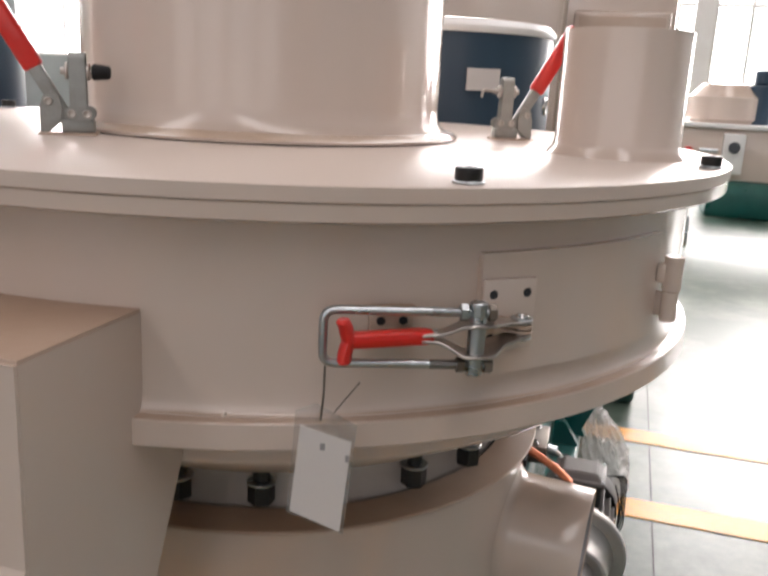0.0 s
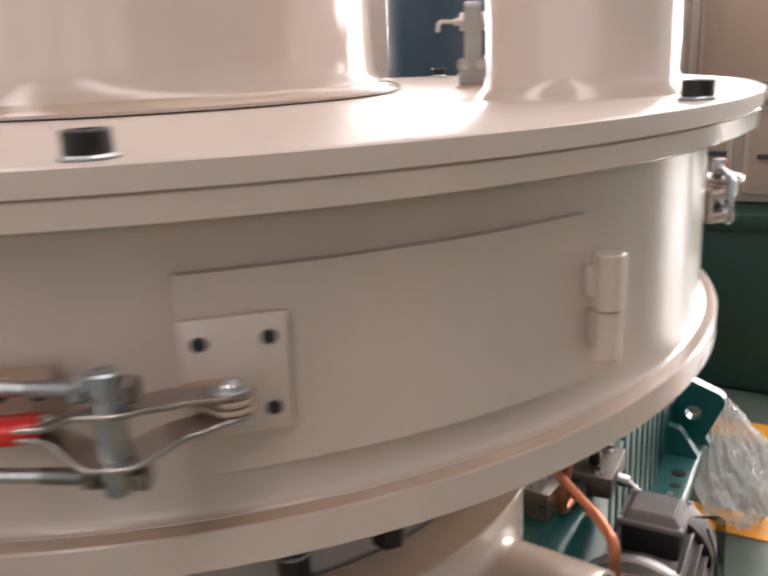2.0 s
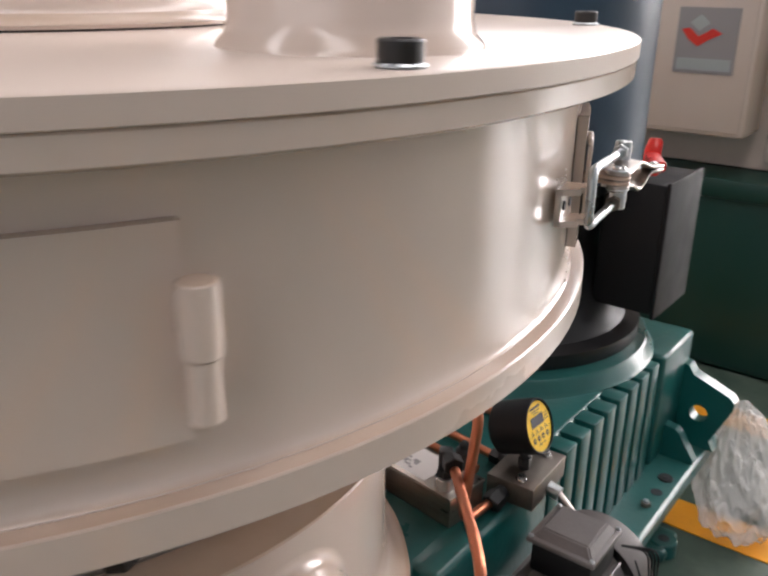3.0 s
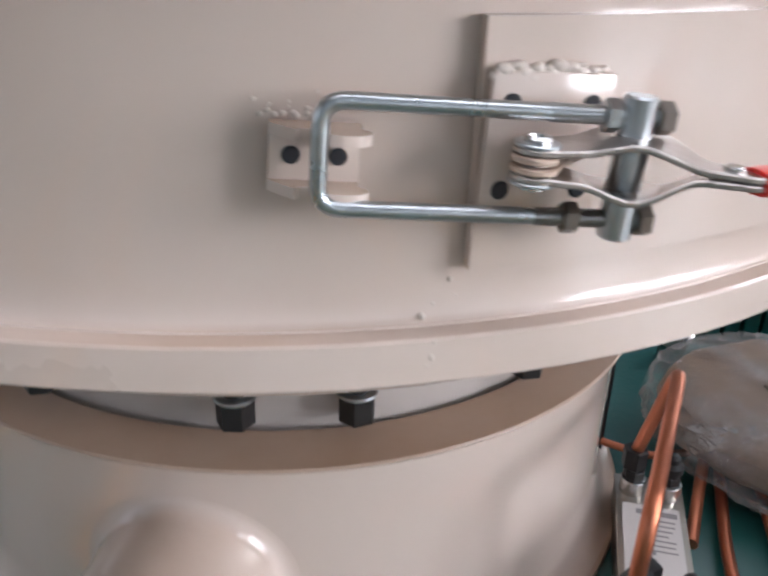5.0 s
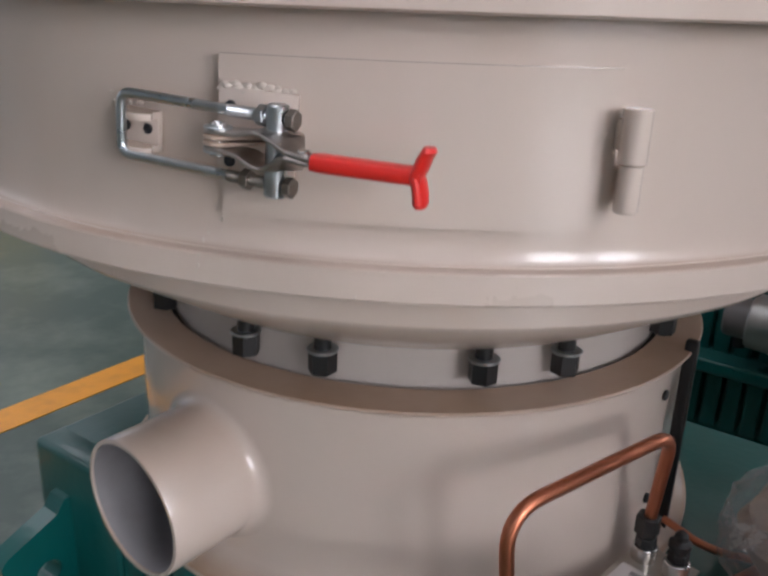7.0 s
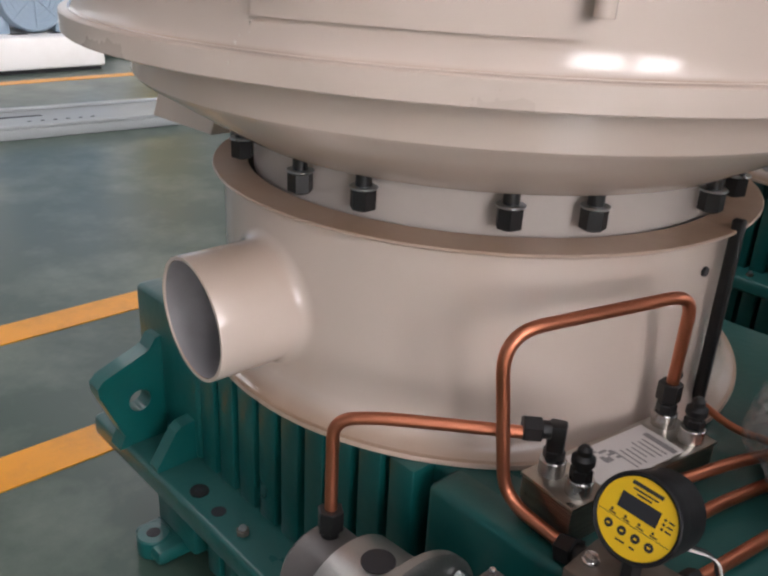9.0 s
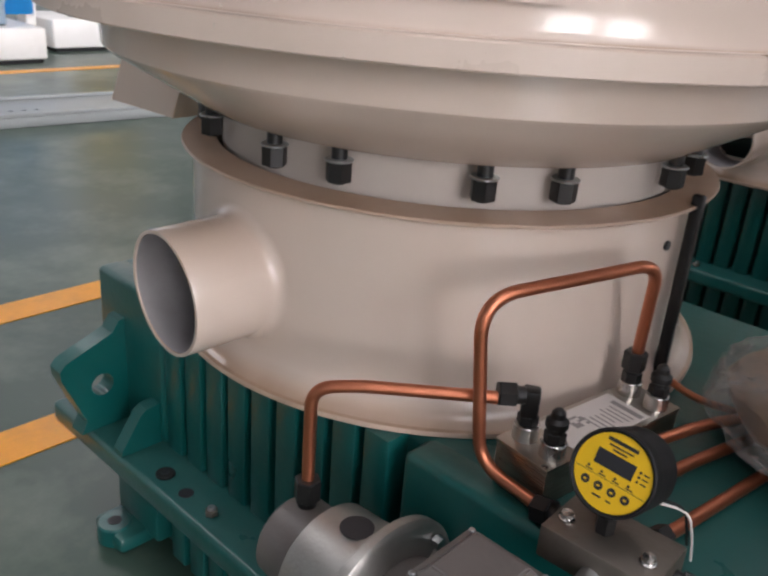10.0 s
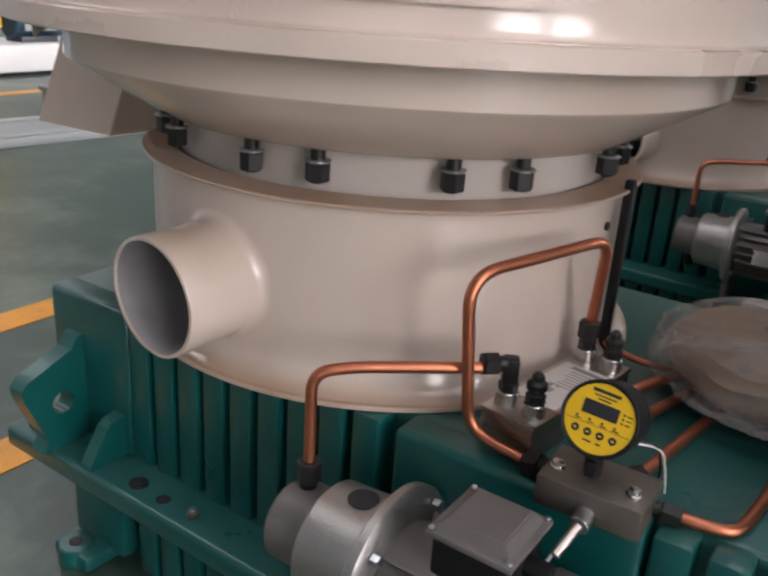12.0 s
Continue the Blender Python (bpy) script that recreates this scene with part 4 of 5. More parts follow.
def build_pump():
    t = thing("oil_pump", "grey oil pump with aluminium bell housing and small electric motor", "pump", "oil pumps")
    P = lambda n, bm, mt, lab="", par=None, **k: part(n, bm, mt, par or t, lab, **k)
    X = lambda x: pose(x, PY, PA, 0, 90, 0)
    P("pump_body", lathe(bmesh.new(), [(0.0001, 0.0), (0.046, 0.0), (0.052, 0.006), (0.053, 0.05), (0.053, 0.08), (0.0001, 0.08)], 40, m=X(0.188)), PUMPG)
    P("bell_housing", lathe(bmesh.new(), [(0.0001, 0), (0.067, 0), (0.072, 0.004), (0.074, 0.04), (0.077, 0.075), (0.081, 0.087), (0.0001, 0.087)], 48, m=X(0.250)), CASTAL, "cast aluminium bell housing")
    P("bell_hole", cyl(bmesh.new(), 0.019, 0, 0.0012, pose(0.300, PY, PA + 0.0752), 24, 0.0002), INK)
    P("motor_flange", lathe(bmesh.new(), [(0.0001, 0), (0.100, 0), (0.104, 0.003), (0.105, 0.014), (0.100, 0.018), (0.075, 0.022), (0.0001, 0.022)], 56, m=X(0.337)), CASTAL)
    for a in (45, 135, 225, 315):
        c = Vector((0.337, PY + 0.088 * math.cos(radians(a)), PA + 0.088 * math.sin(radians(a))))
        P("flange_bolt", nut(bmesh.new(), 0.013, 0.010, along(c + Vector((0.026, 0, 0)), c + Vector((1, 0, 0)))), ZINC)
    P("motor_body", lathe(bmesh.new(), [(0.0001, 0), (0.066, 0), (0.068, 0.004), (0.068, 0.165), (0.0001, 0.165)], 40, m=X(0.358)), PUMPG)
    for k in range(22):
        a = 360 * k / 22
        if 60 < a < 120:
            continue
        P("cooling_rib", bbox(0.366, 0.515, 0.064, 0.080, -0.0016, 0.0016, 0.0005, Matrix.Translation((0, PY, PA)) @ pose(0, 0, 0, a, 0, 0)), PUMPG)
    P("fan_cowl", lathe(bmesh.new(), [(0.082, 0), (0.083, 0.002), (0.083, 0.055), (0.076, 0.064), (0.0001, 0.066)], 40, m=X(0.522)), PUMPG)
    b = P("terminal_box", bbox(0.416, 0.502, -0.507, -0.419, 0.478, 0.528, 0.005, seg=2), RUBBER, "black box under a grey cover")
    P("box_cover", bbox(0.410, 0.508, -0.513, -0.413, 0.526, 0.5345, 0.003, seg=2), PUMPG, par=b)
    bm = bmesh.new()
    lo = [bm.verts.new((x, y, 0.534)) for x, y in ((0.417, -0.506), (0.501, -0.506), (0.501, -0.420), (0.417, -0.420))]
    hi = [bm.verts.new((x, y, 0.5465)) for x, y in ((0.427, -0.496), (0.491, -0.496), (0.491, -0.430), (0.427, -0.430))]
    bm.faces.new(hi)
    for k in range(4):
        bm.faces.new((lo[k], lo[(k + 1) % 4], hi[(k + 1) % 4], hi[k]))
    bmesh.ops.bevel(bm, geom=list(bm.edges), offset=0.002, segments=2, affect='EDGES')
    bmesh.ops.recalc_face_normals(bm, faces=bm.faces)
    P("cover_crown", bm, PUMPG, par=b)
    for x in (0.4155, 0.5025):
        for y in (-0.5075, -0.4185):
            P("cover_screw", cyl(bmesh.new(), 0.0036, 0.534, 0.5375, pose(x, y, 0), 12), ZINC, par=b)
    P("cable_gland", cyl(bmesh.new(), 0.011, 0, 0.03, along((0.50, -0.46, 0.505), (0.56, -0.46, 0.505)), 6), RUBBER, par=b)
    P("name_plate", bbox(0.41, 0.47, -0.003, 0, -0.02, 0.02, m=Matrix.Translation((0, PY - 0.079, PA)) @ pose(0, 0, 0, -12)), CHROME)
    # bracket to the gearbox flange
    P("bracket", bbox(0.342, 0.358, -0.50, -0.415, 0.264, 0.34, 0.002), PUMPG)
    P("suction_fitting", cyl(bmesh.new(), 0.016, 0, 0.05, along((0.225, PY + 0.03, PA - 0.045), (0.225, PY + 0.05, 0.29)), 16), RUBBER)
    return t


pump = build_pump()


def fitting(bm, a, b, r):
    """A hexagonal compression nut from a to b."""
    a, b = Vector(a), Vector(b)
    nut(bm, r * 2, (b - a).length * 0.62, along((a + b) / 2 + (b - a) * 0.12, b + (b - a)))
    cyl(bm, r * 0.8, 0, (b - a).length * 0.36, along(a, b), 16, 0.0008)
    return bm


def pipe_thing(pts, rad, label, fits, r=0.0072):
    t = thing("copper_pipe", label, "pipe", "copper oil pipes")
    part("tube", tube(bmesh.new(), rounded(pts, rad, 9), r, 14), COPPER, t)
    for a, b, rr in fits:
        part("compression_nut", fitting(bmesh.new(), a, b, rr), BLACK, t, "black compression nut")
    return t


oil_pipe = pipe_thing([(0.214, -0.457, Z - 0.665), (0.213, -0.456, Z - 0.520), (0.250, -0.425, Z - 0.512), (0.372, -0.315, Z - 0.513)], 0.05,
                      "bent copper oil pipe rising from the pump to the heat exchanger",
                      [((0.214, -0.457, Z - 0.68), (0.214, -0.457, Z - 0.634), 0.0135), ((0.382, -0.302, Z - 0.509), (0.360, -0.325, Z - 0.508), 0.0125)])
pipe_thing([(0.462, -0.340, Z - 0.603), (0.434, -0.337, Z - 0.602), (0.360, -0.339, Z - 0.590), (0.353, -0.364, Z - 0.389), (0.429, -0.140, Z - 0.379), (0.411, -0.104, Z - 0.52)], [0.01, 0.050, 0.046, 0.034],
           "tall copper loop from the valve block to the heat exchanger",
           [((0.470, -0.343, Z - 0.595), (0.436, -0.340, Z - 0.604), 0.0135), ((0.411, -0.107, Z - 0.545), (0.411, -0.107, Z - 0.505), 0.0125)])
pipe_thing([(0.588, -0.330, Z - 0.602), (0.668, -0.316, Z - 0.606), (0.682, -0.20, Z - 0.605), (0.66, 0.02, Z - 0.602)], 0.03,
           "copper pipe bending away from the valve block over the gearbox",
           [((0.582, -0.332, Z - 0.600), (0.616, -0.325, Z - 0.604), 0.0110)])
pipe_thing([(0.548, -0.312, Z - 0.600), (0.556, -0.26, Z - 0.602), (0.590, -0.04, Z - 0.602), (0.60, 0.08, Z - 0.602)], 0.02,
           "straight copper pipe lying on the gearbox behind the valve block", [((0.548, -0.305, Z - 0.60), (0.553, -0.275, Z - 0.601), 0.011)])
pipe_thing([(0.470, -0.17, Z - 0.585), (0.497, -0.09, Z - 0.580), (0.530, 0.0, Z - 0.585), (0.56, 0.08, Z - 0.60)], 0.03,
           "copper pipe curving from the heat exchanger under the wrapped part", [])
pipe_thing([(0.500, -0.28, Z - 0.600), (0.510, -0.17, Z - 0.596), (0.545, -0.02, Z - 0.600), (0.58, 0.10, Z - 0.602)], 0.05,
           "copper pipe lying beside the heat exchanger", [])
pipe_thing([(0.400, 0.012, Z - 0.585), (0.46, -0.01, Z - 0.590), (0.55, 0.03, Z - 0.598)], 0.03, "thin copper pipe behind the heat exchanger", [], 0.005)


# ---------------- heat exchanger ----------------
def build_exchanger():
    c = Vector((0.4185, -0.2055, 0))
    ax = math.degrees(math.atan2(0.186, 0.0275)) - 90
    t = thing("heat_exchanger", "brazed steel plate heat exchanger with white label and four ports", "heat exchanger", m=pose(c.x, c.y, 0.5265, 0, 0, ax))
    P = lambda n, bm, mt, lab="", par=None, **k: part(n, bm, mt, par or t, lab, **k)
    zt = 0.050
    for k in range(13):
        z = 0.003 + k * 0.0034
        P("plate", bbox(-0.036, 0.036, -0.118, 0.118, z, z + 0.0022, 0.0), STEELP, smooth=False)
    P("core", bbox(-0.0345, 0.0345, -0.1165, 0.1165, 0.0, zt - 0.003, 0.0), STEELP, smooth=False)
    P("top_plate", bbox(-0.038, 0.038, -0.120, 0.120, zt - 0.004, zt, 0.0012), STEELP)
    lab = P("label", bbox(-0.031, 0.031, -0.064, 0.068, zt, zt + 0.0006), WHITE, "white printed label", smooth=False)
    rng = random.Random(4)
    P("print", bbox(-0.016, 0.028, 0.052, 0.060, zt + 0.0007, zt + 0.0009), GREYINK, par=lab, smooth=False)
    for k in range(7):
        y = 0.043 - k * 0.008
        P("print", bbox(-0.008 + rng.uniform(-0.004, 0.004), 0.026 - rng.uniform(0, 0.012), y, y + 0.0022, zt + 0.0007, zt + 0.0009), GREYINK, par=lab, smooth=False)
    for i in range(6):
        for j in range(4):
            if rng.random() < 0.62:
                P("print", bbox(-0.022 + i * 0.004, -0.0182 + i * 0.004, -0.028 + j * 0.006, -0.0222 + j * 0.006, zt + 0.0007, zt + 0.0009), GREYINK, par=lab, smooth=False)
    for x, y in ((-0.0195, -0.0925), (0.0195, -0.0925), (-0.0195, 0.0935), (0.0195, 0.0935)):
        p = P("port", lathe(bmesh.new(), [(0.0125, zt), (0.0145, zt), (0.0145, zt + 0.017), (0.0135, zt + 0.018), (0.0001, zt + 0.018)], 24, m=pose(x, y, 0)), CHROME, "bright steel port")
        P("port_nut", nut(bmesh.new(), 0.021, 0.012, pose(x, y, zt + 0.024)), BLACK, par=p)
        if not (x < 0):
            P("port_cap", lathe(bmesh.new(), [(0.010, zt + 0.029), (0.0095, zt + 0.034), (0.0125, zt + 0.036), (0.0125, zt + 0.043), (0.008, zt + 0.047), (0.0075, zt + 0.053), (0.004, zt + 0.057), (0.0001, zt + 0.058)], 20, m=pose(x, y, 0)), BLACK, par=p)
        elif y < 0:
            P("elbow", bbox(-0.010, 0.010, -0.010, 0.010, zt + 0.028, zt + 0.062, 0.004, pose(x, y, 0, 0, 0, 40)), BLACK, par=p)
    return t


build_exchanger()


# ---------------- valve block with gauge ----------------
def build_block():
    t = thing("valve_block", "oily machined steel valve block on the gearbox edge", "valve block", m=pose(0.529, -0.350, 0.5265, 0, 0, 2))
    P = lambda n, bm, mt, lab="", par=None, **k: part(n, bm, mt, par or t, lab, **k)
    P("body", bbox(-0.058, 0.058, -0.038, 0.038, 0.0, 0.037, 0.0025), IRON)
    for x, y in ((-0.044, -0.012), (0.040, -0.012)):
        P("bolt_head", lathe(bmesh.new(), [(0.0085, 0.037), (0.0085, 0.0395), (0.0065, 0.040), (0.0062, 0.045), (0.0001, 0.046)], 16, m=pose(x, y, 0)), CHROME)
    P("sensor", rod(bmesh.new(), (0.0, -0.036, 0.010), (0.0, -0.056, 0.006), 0.011, 20), ZINC, "zinc cable sensor")
    P("sensor_tail", rod(bmesh.new(), (0.0, -0.054, 0.006), (-0.010, -0.088, -0.015), 0.0055), WORN)
    P("stem", cyl(bmesh.new(), 0.010, 0.036, 0.055, pose(-0.010, 0.0, 0), 6), BLACK)
    return t


build_block()


def build_gauge():
    c = Vector((0.5215, -0.366, Z - 0.5015))
    d = Vector((0.04, -0.93, 0.36)).normalized()
    base = Matrix.Translation(c) @ d.to_track_quat("Z", "Y").to_matrix().to_4x4() @ pose(0, 0, 0, 0, 0, -4) @ Matrix.Scale(1.0, 4)
    t = thing("pressure_gauge", "round black digital pressure gauge with yellow face, dark display", "gauge", m=base)
    P = lambda n, bm, mt, lab="", par=None, **k: part(n, bm, mt, par or t, lab, **k)
    P("case", lathe(bmesh.new(), [(0.0001, -0.064), (0.036, -0.064), (0.040, -0.060), (0.0408, -0.02), (0.0412, -0.014), (0.0415, -0.004), (0.041, 0.0015), (0.0395, 0.003), (0.0372, 0.0015), (0.0372, -0.001), (0.0001, -0.001)], 56), RUBBER)
    f = P("face", cyl(bmesh.new(), 0.0370, -0.001, 0.0002, None, 48, 0.0002), YELLOW, "yellow printed face")
    P("display", bbox(-0.0205, 0.0175, 0.0015, 0.0165, 0.0002, 0.0008), INK, par=f, smooth=False)
    P("mark", bbox(-0.016, 0.014, 0.0265, 0.0300, 0.0002, 0.0006), INK, par=f, smooth=False)
    P("mark", bbox(-0.013, 0.011, 0.0225, 0.0240, 0.0002, 0.0006), INK, par=f, smooth=False)
    P("mark", bbox(-0.008, 0.006, 0.0188, 0.0205, 0.0002, 0.0006), INK, par=f, smooth=False)
    P("mark", bbox(-0.0345, 0.0345, -0.0085, -0.0080, 0.0002, 0.0005), INK, par=f, smooth=False)
    for x in (-0.021, -0.0075, 0.006, 0.0195):
        P("button", cyl(bmesh.new(), 0.0043, 0.0002, 0.0008, pose(x, -0.0165, 0), 16, 0.0002), INK, par=f)
        P("button_dot", bbox(x - 0.0015, x + 0.0015, -0.0174, -0.0156, 0.0009, 0.0011), YELLOW, par=f, smooth=False)
        P("lamp_dot", cyl(bmesh.new(), 0.0014, 0.0002, 0.0006, pose(x - 0.002, -0.0035, 0), 10, 0.0001), INK, par=f)
        P("mark", bbox(x - 0.004, x + 0.003, -0.0068, -0.0056, 0.0002, 0.0005), INK, par=f, smooth=False)
    for y in (0.004, 0.0085, 0.013):
        P("lamp_dot", cyl(bmesh.new(), 0.0013, 0.0002, 0.0006, pose(0.0225, y, 0), 10, 0.0001), INK, par=f)
        P("mark", bbox(0.0255, 0.031, y - 0.0007, y + 0.0007, 0.0002, 0.0005), INK, par=f, smooth=False)
    for x0, x1 in ((-0.010, -0.001), (0.004, 0.009)):
        P("mark", bbox(x0, x1, -0.0265, -0.0248, 0.0002, 0.0005), INK, par=f, smooth=False)
    inv = base.inverted()
    a = inv @ Vector((0.520, -0.350, 0.581))
    b = inv @ Vector((0.520, -0.345, 0.60))
    P("stem", rod(bmesh.new(), a, b, 0.0085, 6), BLACK)
    return t


build_gauge()


def build_cables():
    t = thing("sensor_cable", "thin grey sensor cable hanging from the valve block", "cable")
    part("cable", tube(bmesh.new(), rounded([(0.519, -0.438, 0.511), (0.512, -0.462, 0.49), (0.512, -0.50, 0.43), (0.50, -0.55, 0.30), (0.47, -0.58, 0.06)], 0.05), 0.0022, 8), BEAMM, t)
    t = thing("gauge_cable", "thin black and white wires behind the gauge", "cable")
    part("wire", tube(bmesh.new(), rounded([(0.545, -0.325, 0.605), (0.572, -0.305, 0.60), (0.578, -0.30, 0.57), (0.572, -0.27, 0.535)], 0.02), 0.0016, 8), RUBBER, t)
    part("wire", tube(bmesh.new(), rounded([(0.548, -0.325, 0.602), (0.576, -0.302, 0.595), (0.583, -0.297, 0.565), (0.585, -0.29, 0.535)], 0.02), 0.0014, 8), WHITE, t)
    t = thing("motor_cable", "loop of thin dark wires at the pump motor", "cable")
    for k in range(4):
        part("wire", tube(bmesh.new(), rounded([(0.505, -0.515, 0.51), (0.53 + k * 0.004, -0.545 - k * 0.004, 0.50), (0.54, -0.552 - k * 0.003, 0.42 - k * 0.012), (0.53, -0.55, 0.395 - k * 0.01), (0.525, -0.548, 0.44), (0.51, -0.535, 0.49)], 0.02), 0.0014, 6), RUBBER, t)


build_cables()


# ---------------- wrapped part and bag ----------------
def crease(p, seed, n=4):
    """Ridged folds of stiff film."""
    q = p + Vector((seed, -seed, seed * 0.5))
    v = 0
    for k, a in ((3.5, 1.0), (7.5, 0.55), (16.0, 0.28), (33.0, 0.16))[:n]:
        v += (0.32 - abs(noise.noise(q * k))) * a
    return v


def build_wrapped():
    t = thing("wrapped_part", "flat round part in paper and clear film on the gearbox", "wrapped part")
    bm = lathe(bmesh.new(), [(0.0001, 0.545), (0.125, 0.545), (0.150, 0.556), (0.160, 0.575), (0.158, 0.598), (0.146, 0.614), (0.10, 0.622), (0.0001, 0.625)], 72, m=pose(0.645, 0.055, 0))
    for v in bm.verts:
        p = v.co.copy()
        v.co += Vector((p.x - 0.645, p.y - 0.055, 0)) * (noise.noise(p * 14) * 0.12) + Vector((0, 0, noise.noise(p * 18 + Vector((3, 0, 0))) * 0.010 + noise.noise(p * 45) * 0.004))
    part("paper", bm, CARD, t, "brown paper wrapping")
    bm = bbox(-0.055, 0.06, -0.045, 0.05, 0.0, 0.006, 0.0015, pose(0.675, 0.03, 0.630, 4, -6, 24))
    part("paper_flap", bm, CARD, t)
    bm = bmesh.new()
    bmesh.ops.create_icosphere(bm, subdivisions=7, radius=1)
    for v in bm.verts:
        p = v.co.copy()
        k = crease(p, 8.0) * 0.10
        q = Vector((p.x * 0.176, p.y * 0.190, math.copysign(abs(p.z) ** 0.6, p.z) * 0.048)) * (1 + k)
        v.co = q + Vector((0.642, 0.05, 0.586))
        v.co.z = max(v.co.z, 0.5285)
    part("film", bm, FILM, t, "crinkled clear film", smooth=False)
    t = thing("plastic_bag", "crumpled white plastic bag hanging against the end of the gearbox", "bag")
    bm = bmesh.new()
    bmesh.ops.create_icosphere(bm, subdivisions=6, radius=1)
    for v in bm.verts:
        p = v.co.copy()
        f = (p.z + 1) / 2
        w = (1 - 0.62 * f ** 1.3) * (1 + crease(p * 0.36, 5.0, 3) * 0.30)
        v.co = Vector((1.43 + p.x * 0.210 * w, -0.520 + p.y * 0.120 * w + 0.060 * f, max(0.0, 0.150 + p.z * 0.160 + crease(p * 0.5, 2.0) * 0.03)))
    part("bag", bm, BAGM, t)
    t = thing("breather_cap", "bright chrome breather cap on the gearbox top", "cap", m=pose(0.56, 0.30, 0.5265))
    part("body", cyl(bmesh.new(), 0.022, 0, 0.03), TEAL, t)
    part("cap", cyl(bmesh.new(), 0.030, 0.028, 0.052, None, 32, 0.006), CHROME, t)


build_wrapped()

# ---------------- machines farther off in the hall ----------------
def big_green_machine():
    t = thing("pellet_machine", "large machine with dark green base and cream panelled body", "machine", m=pose(2.25, 0, 0))
    P = lambda n, bm, mt, lab="", par=None, **k: part(n, bm, mt, par or t, lab, **k)
    P("base", bbox(0.02, 1.6, -0.62, 1.5, 0.0, 0.655, 0.03, seg=3), DGREEN, "dark green cast base")
    P("base_rim", bbox(0.0, 1.62, -0.64, 1.52, 0.60, 0.665, 0.008), DGREEN)
    P("body", bbox(0.20, 1.5, -0.60, 1.45, 0.665, 1.75, 0.02), CREAM)
    for y0, y1, z0, z1 in ((-0.34, -0.20, 0.70, 1.02), (-0.58, -0.37, 0.70, 1.02), (-0.58, -0.20, 1.09, 1.60)):
        P("panel_frame", bbox(0.17, 0.20, y0, y1, z0, z1, 0.012), CREAM)
        P("panel", bbox(0.165, 0.172, y0 + 0.02, y1 - 0.02, z0 + 0.02, z1 - 0.02, 0.002), CREAMD)
    P("ledge", bbox(0.10, 0.20, -0.60, -0.19, 1.04, 1.07, 0.006), CREAM)
    for y, z in ((-0.27, 0.85), (-0.45, 0.84)):
        P("catch", bbox(0.145, 0.166, y - 0.05, y + 0.03, z - 0.008, z + 0.008, 0.003), DGREY)
    P("knob", cyl(bmesh.new(), 0.014, 0, 0.02, along((0.166, -0.31, 0.93), (0, -0.31, 0.93))), RUBBER)
    return t


def control_cabinet():
    t = thing("control_cabinet", "cream control cabinet with a dark printed notice on its front", "cabinet", m=pose(2.25, 0, 0))
    part("box", bbox(-0.03, 0.165, -0.175, 0.30, 0.80, 1.75, 0.012), CREAM, t)
    part("door", bbox(-0.036, -0.029, -0.16, 0.285, 0.815, 1.735, 0.003), CREAM, t)
    n = part("notice", bbox(-0.0395, -0.0365, -0.115, 0.068, 0.99, 1.185), GREYINK, t, "dark printed notice with a red mark", smooth=False)
    bm = prism(bmesh.new(), [(-0.07, 1.11), (-0.03, 1.09), (0.0, 1.07), (0.03, 1.09), (0.055, 1.12), (0.03, 1.125), (0.0, 1.10), (-0.04, 1.125)], -0.0415, -0.0398, "x")
    part("red_mark", bm, RED, n, smooth=False)
    bm = prism(bmesh.new(), [(-0.03, 1.14), (0.0, 1.115), (0.03, 1.14), (0.0, 1.165)], -0.0415, -0.0398, "x")
    part("grey_mark", bm, BEAMM, n, smooth=False)
    part("pale_strip", bbox(-0.0412, -0.0398, -0.105, 0.058, 1.0, 1.035), BEAMM, n, smooth=False)


def bench_machine(x, y, seed, lab):
    t = thing("process_machine", lab, "machine", "machines by the windows", pose(x, y, 0))
    P = lambda n, bm, mt, l2="", par=None, **k: part(n, bm, mt, par or t, l2, **k)
    P("bed", bbox(-0.5, 0.5, -0.9, 0.9, 0.55, 1.02, 0.03), CREAM)
    P("deck", bbox(-0.55, 0.55, -0.95, 0.95, 1.02, 1.06, 0.01), WHITEP)
    for a in (-0.4, 0.4):
        for b in (-0.8, 0.8):
            P("leg", bbox(a - 0.05, a + 0.05, b - 0.05, b + 0.05, 0, 0.56, 0.006), CREAM)
    P("switch_box", bbox(-0.62, -0.5, 0.28, 0.46, 0.62, 0.98, 0.01), WHITEP)
    P("switch", cyl(bmesh.new(), 0.05, 0, 0.03, along((-0.62, 0.37, 0.86), (-1, 0.37, 0.86))), DGREY)
    P("stop_button", cyl(bmesh.new(), 0.045, 0, 0.05, along((-0.5, 0.75, 0.80), (-1, 0.75, 0.80))), RED)
    P("handle", rod(bmesh.new(), (-0.56, 0.50, 0.82), (-0.56, 0.66, 0.82), 0.018), ZINC)
    P("hopper", lathe(bmesh.new(), [(0.30, 1.06), (0.34, 1.10), (0.34, 1.30), (0.22, 1.42), (0.0001, 1.44)], 32, m=pose(0, 0.45, 0)), CREAM)
    P("drive_motor", cyl(bmesh.new(), 0.11, 1.06, 1.42, pose(-0.1, 0.15, 0), 28, 0.01), NAVY)
    P("motor_cap", cyl(bmesh.new(), 0.075, 1.42, 1.56, pose(-0.1, 0.15, 0), 28, 0.02), NAVY)
    return t


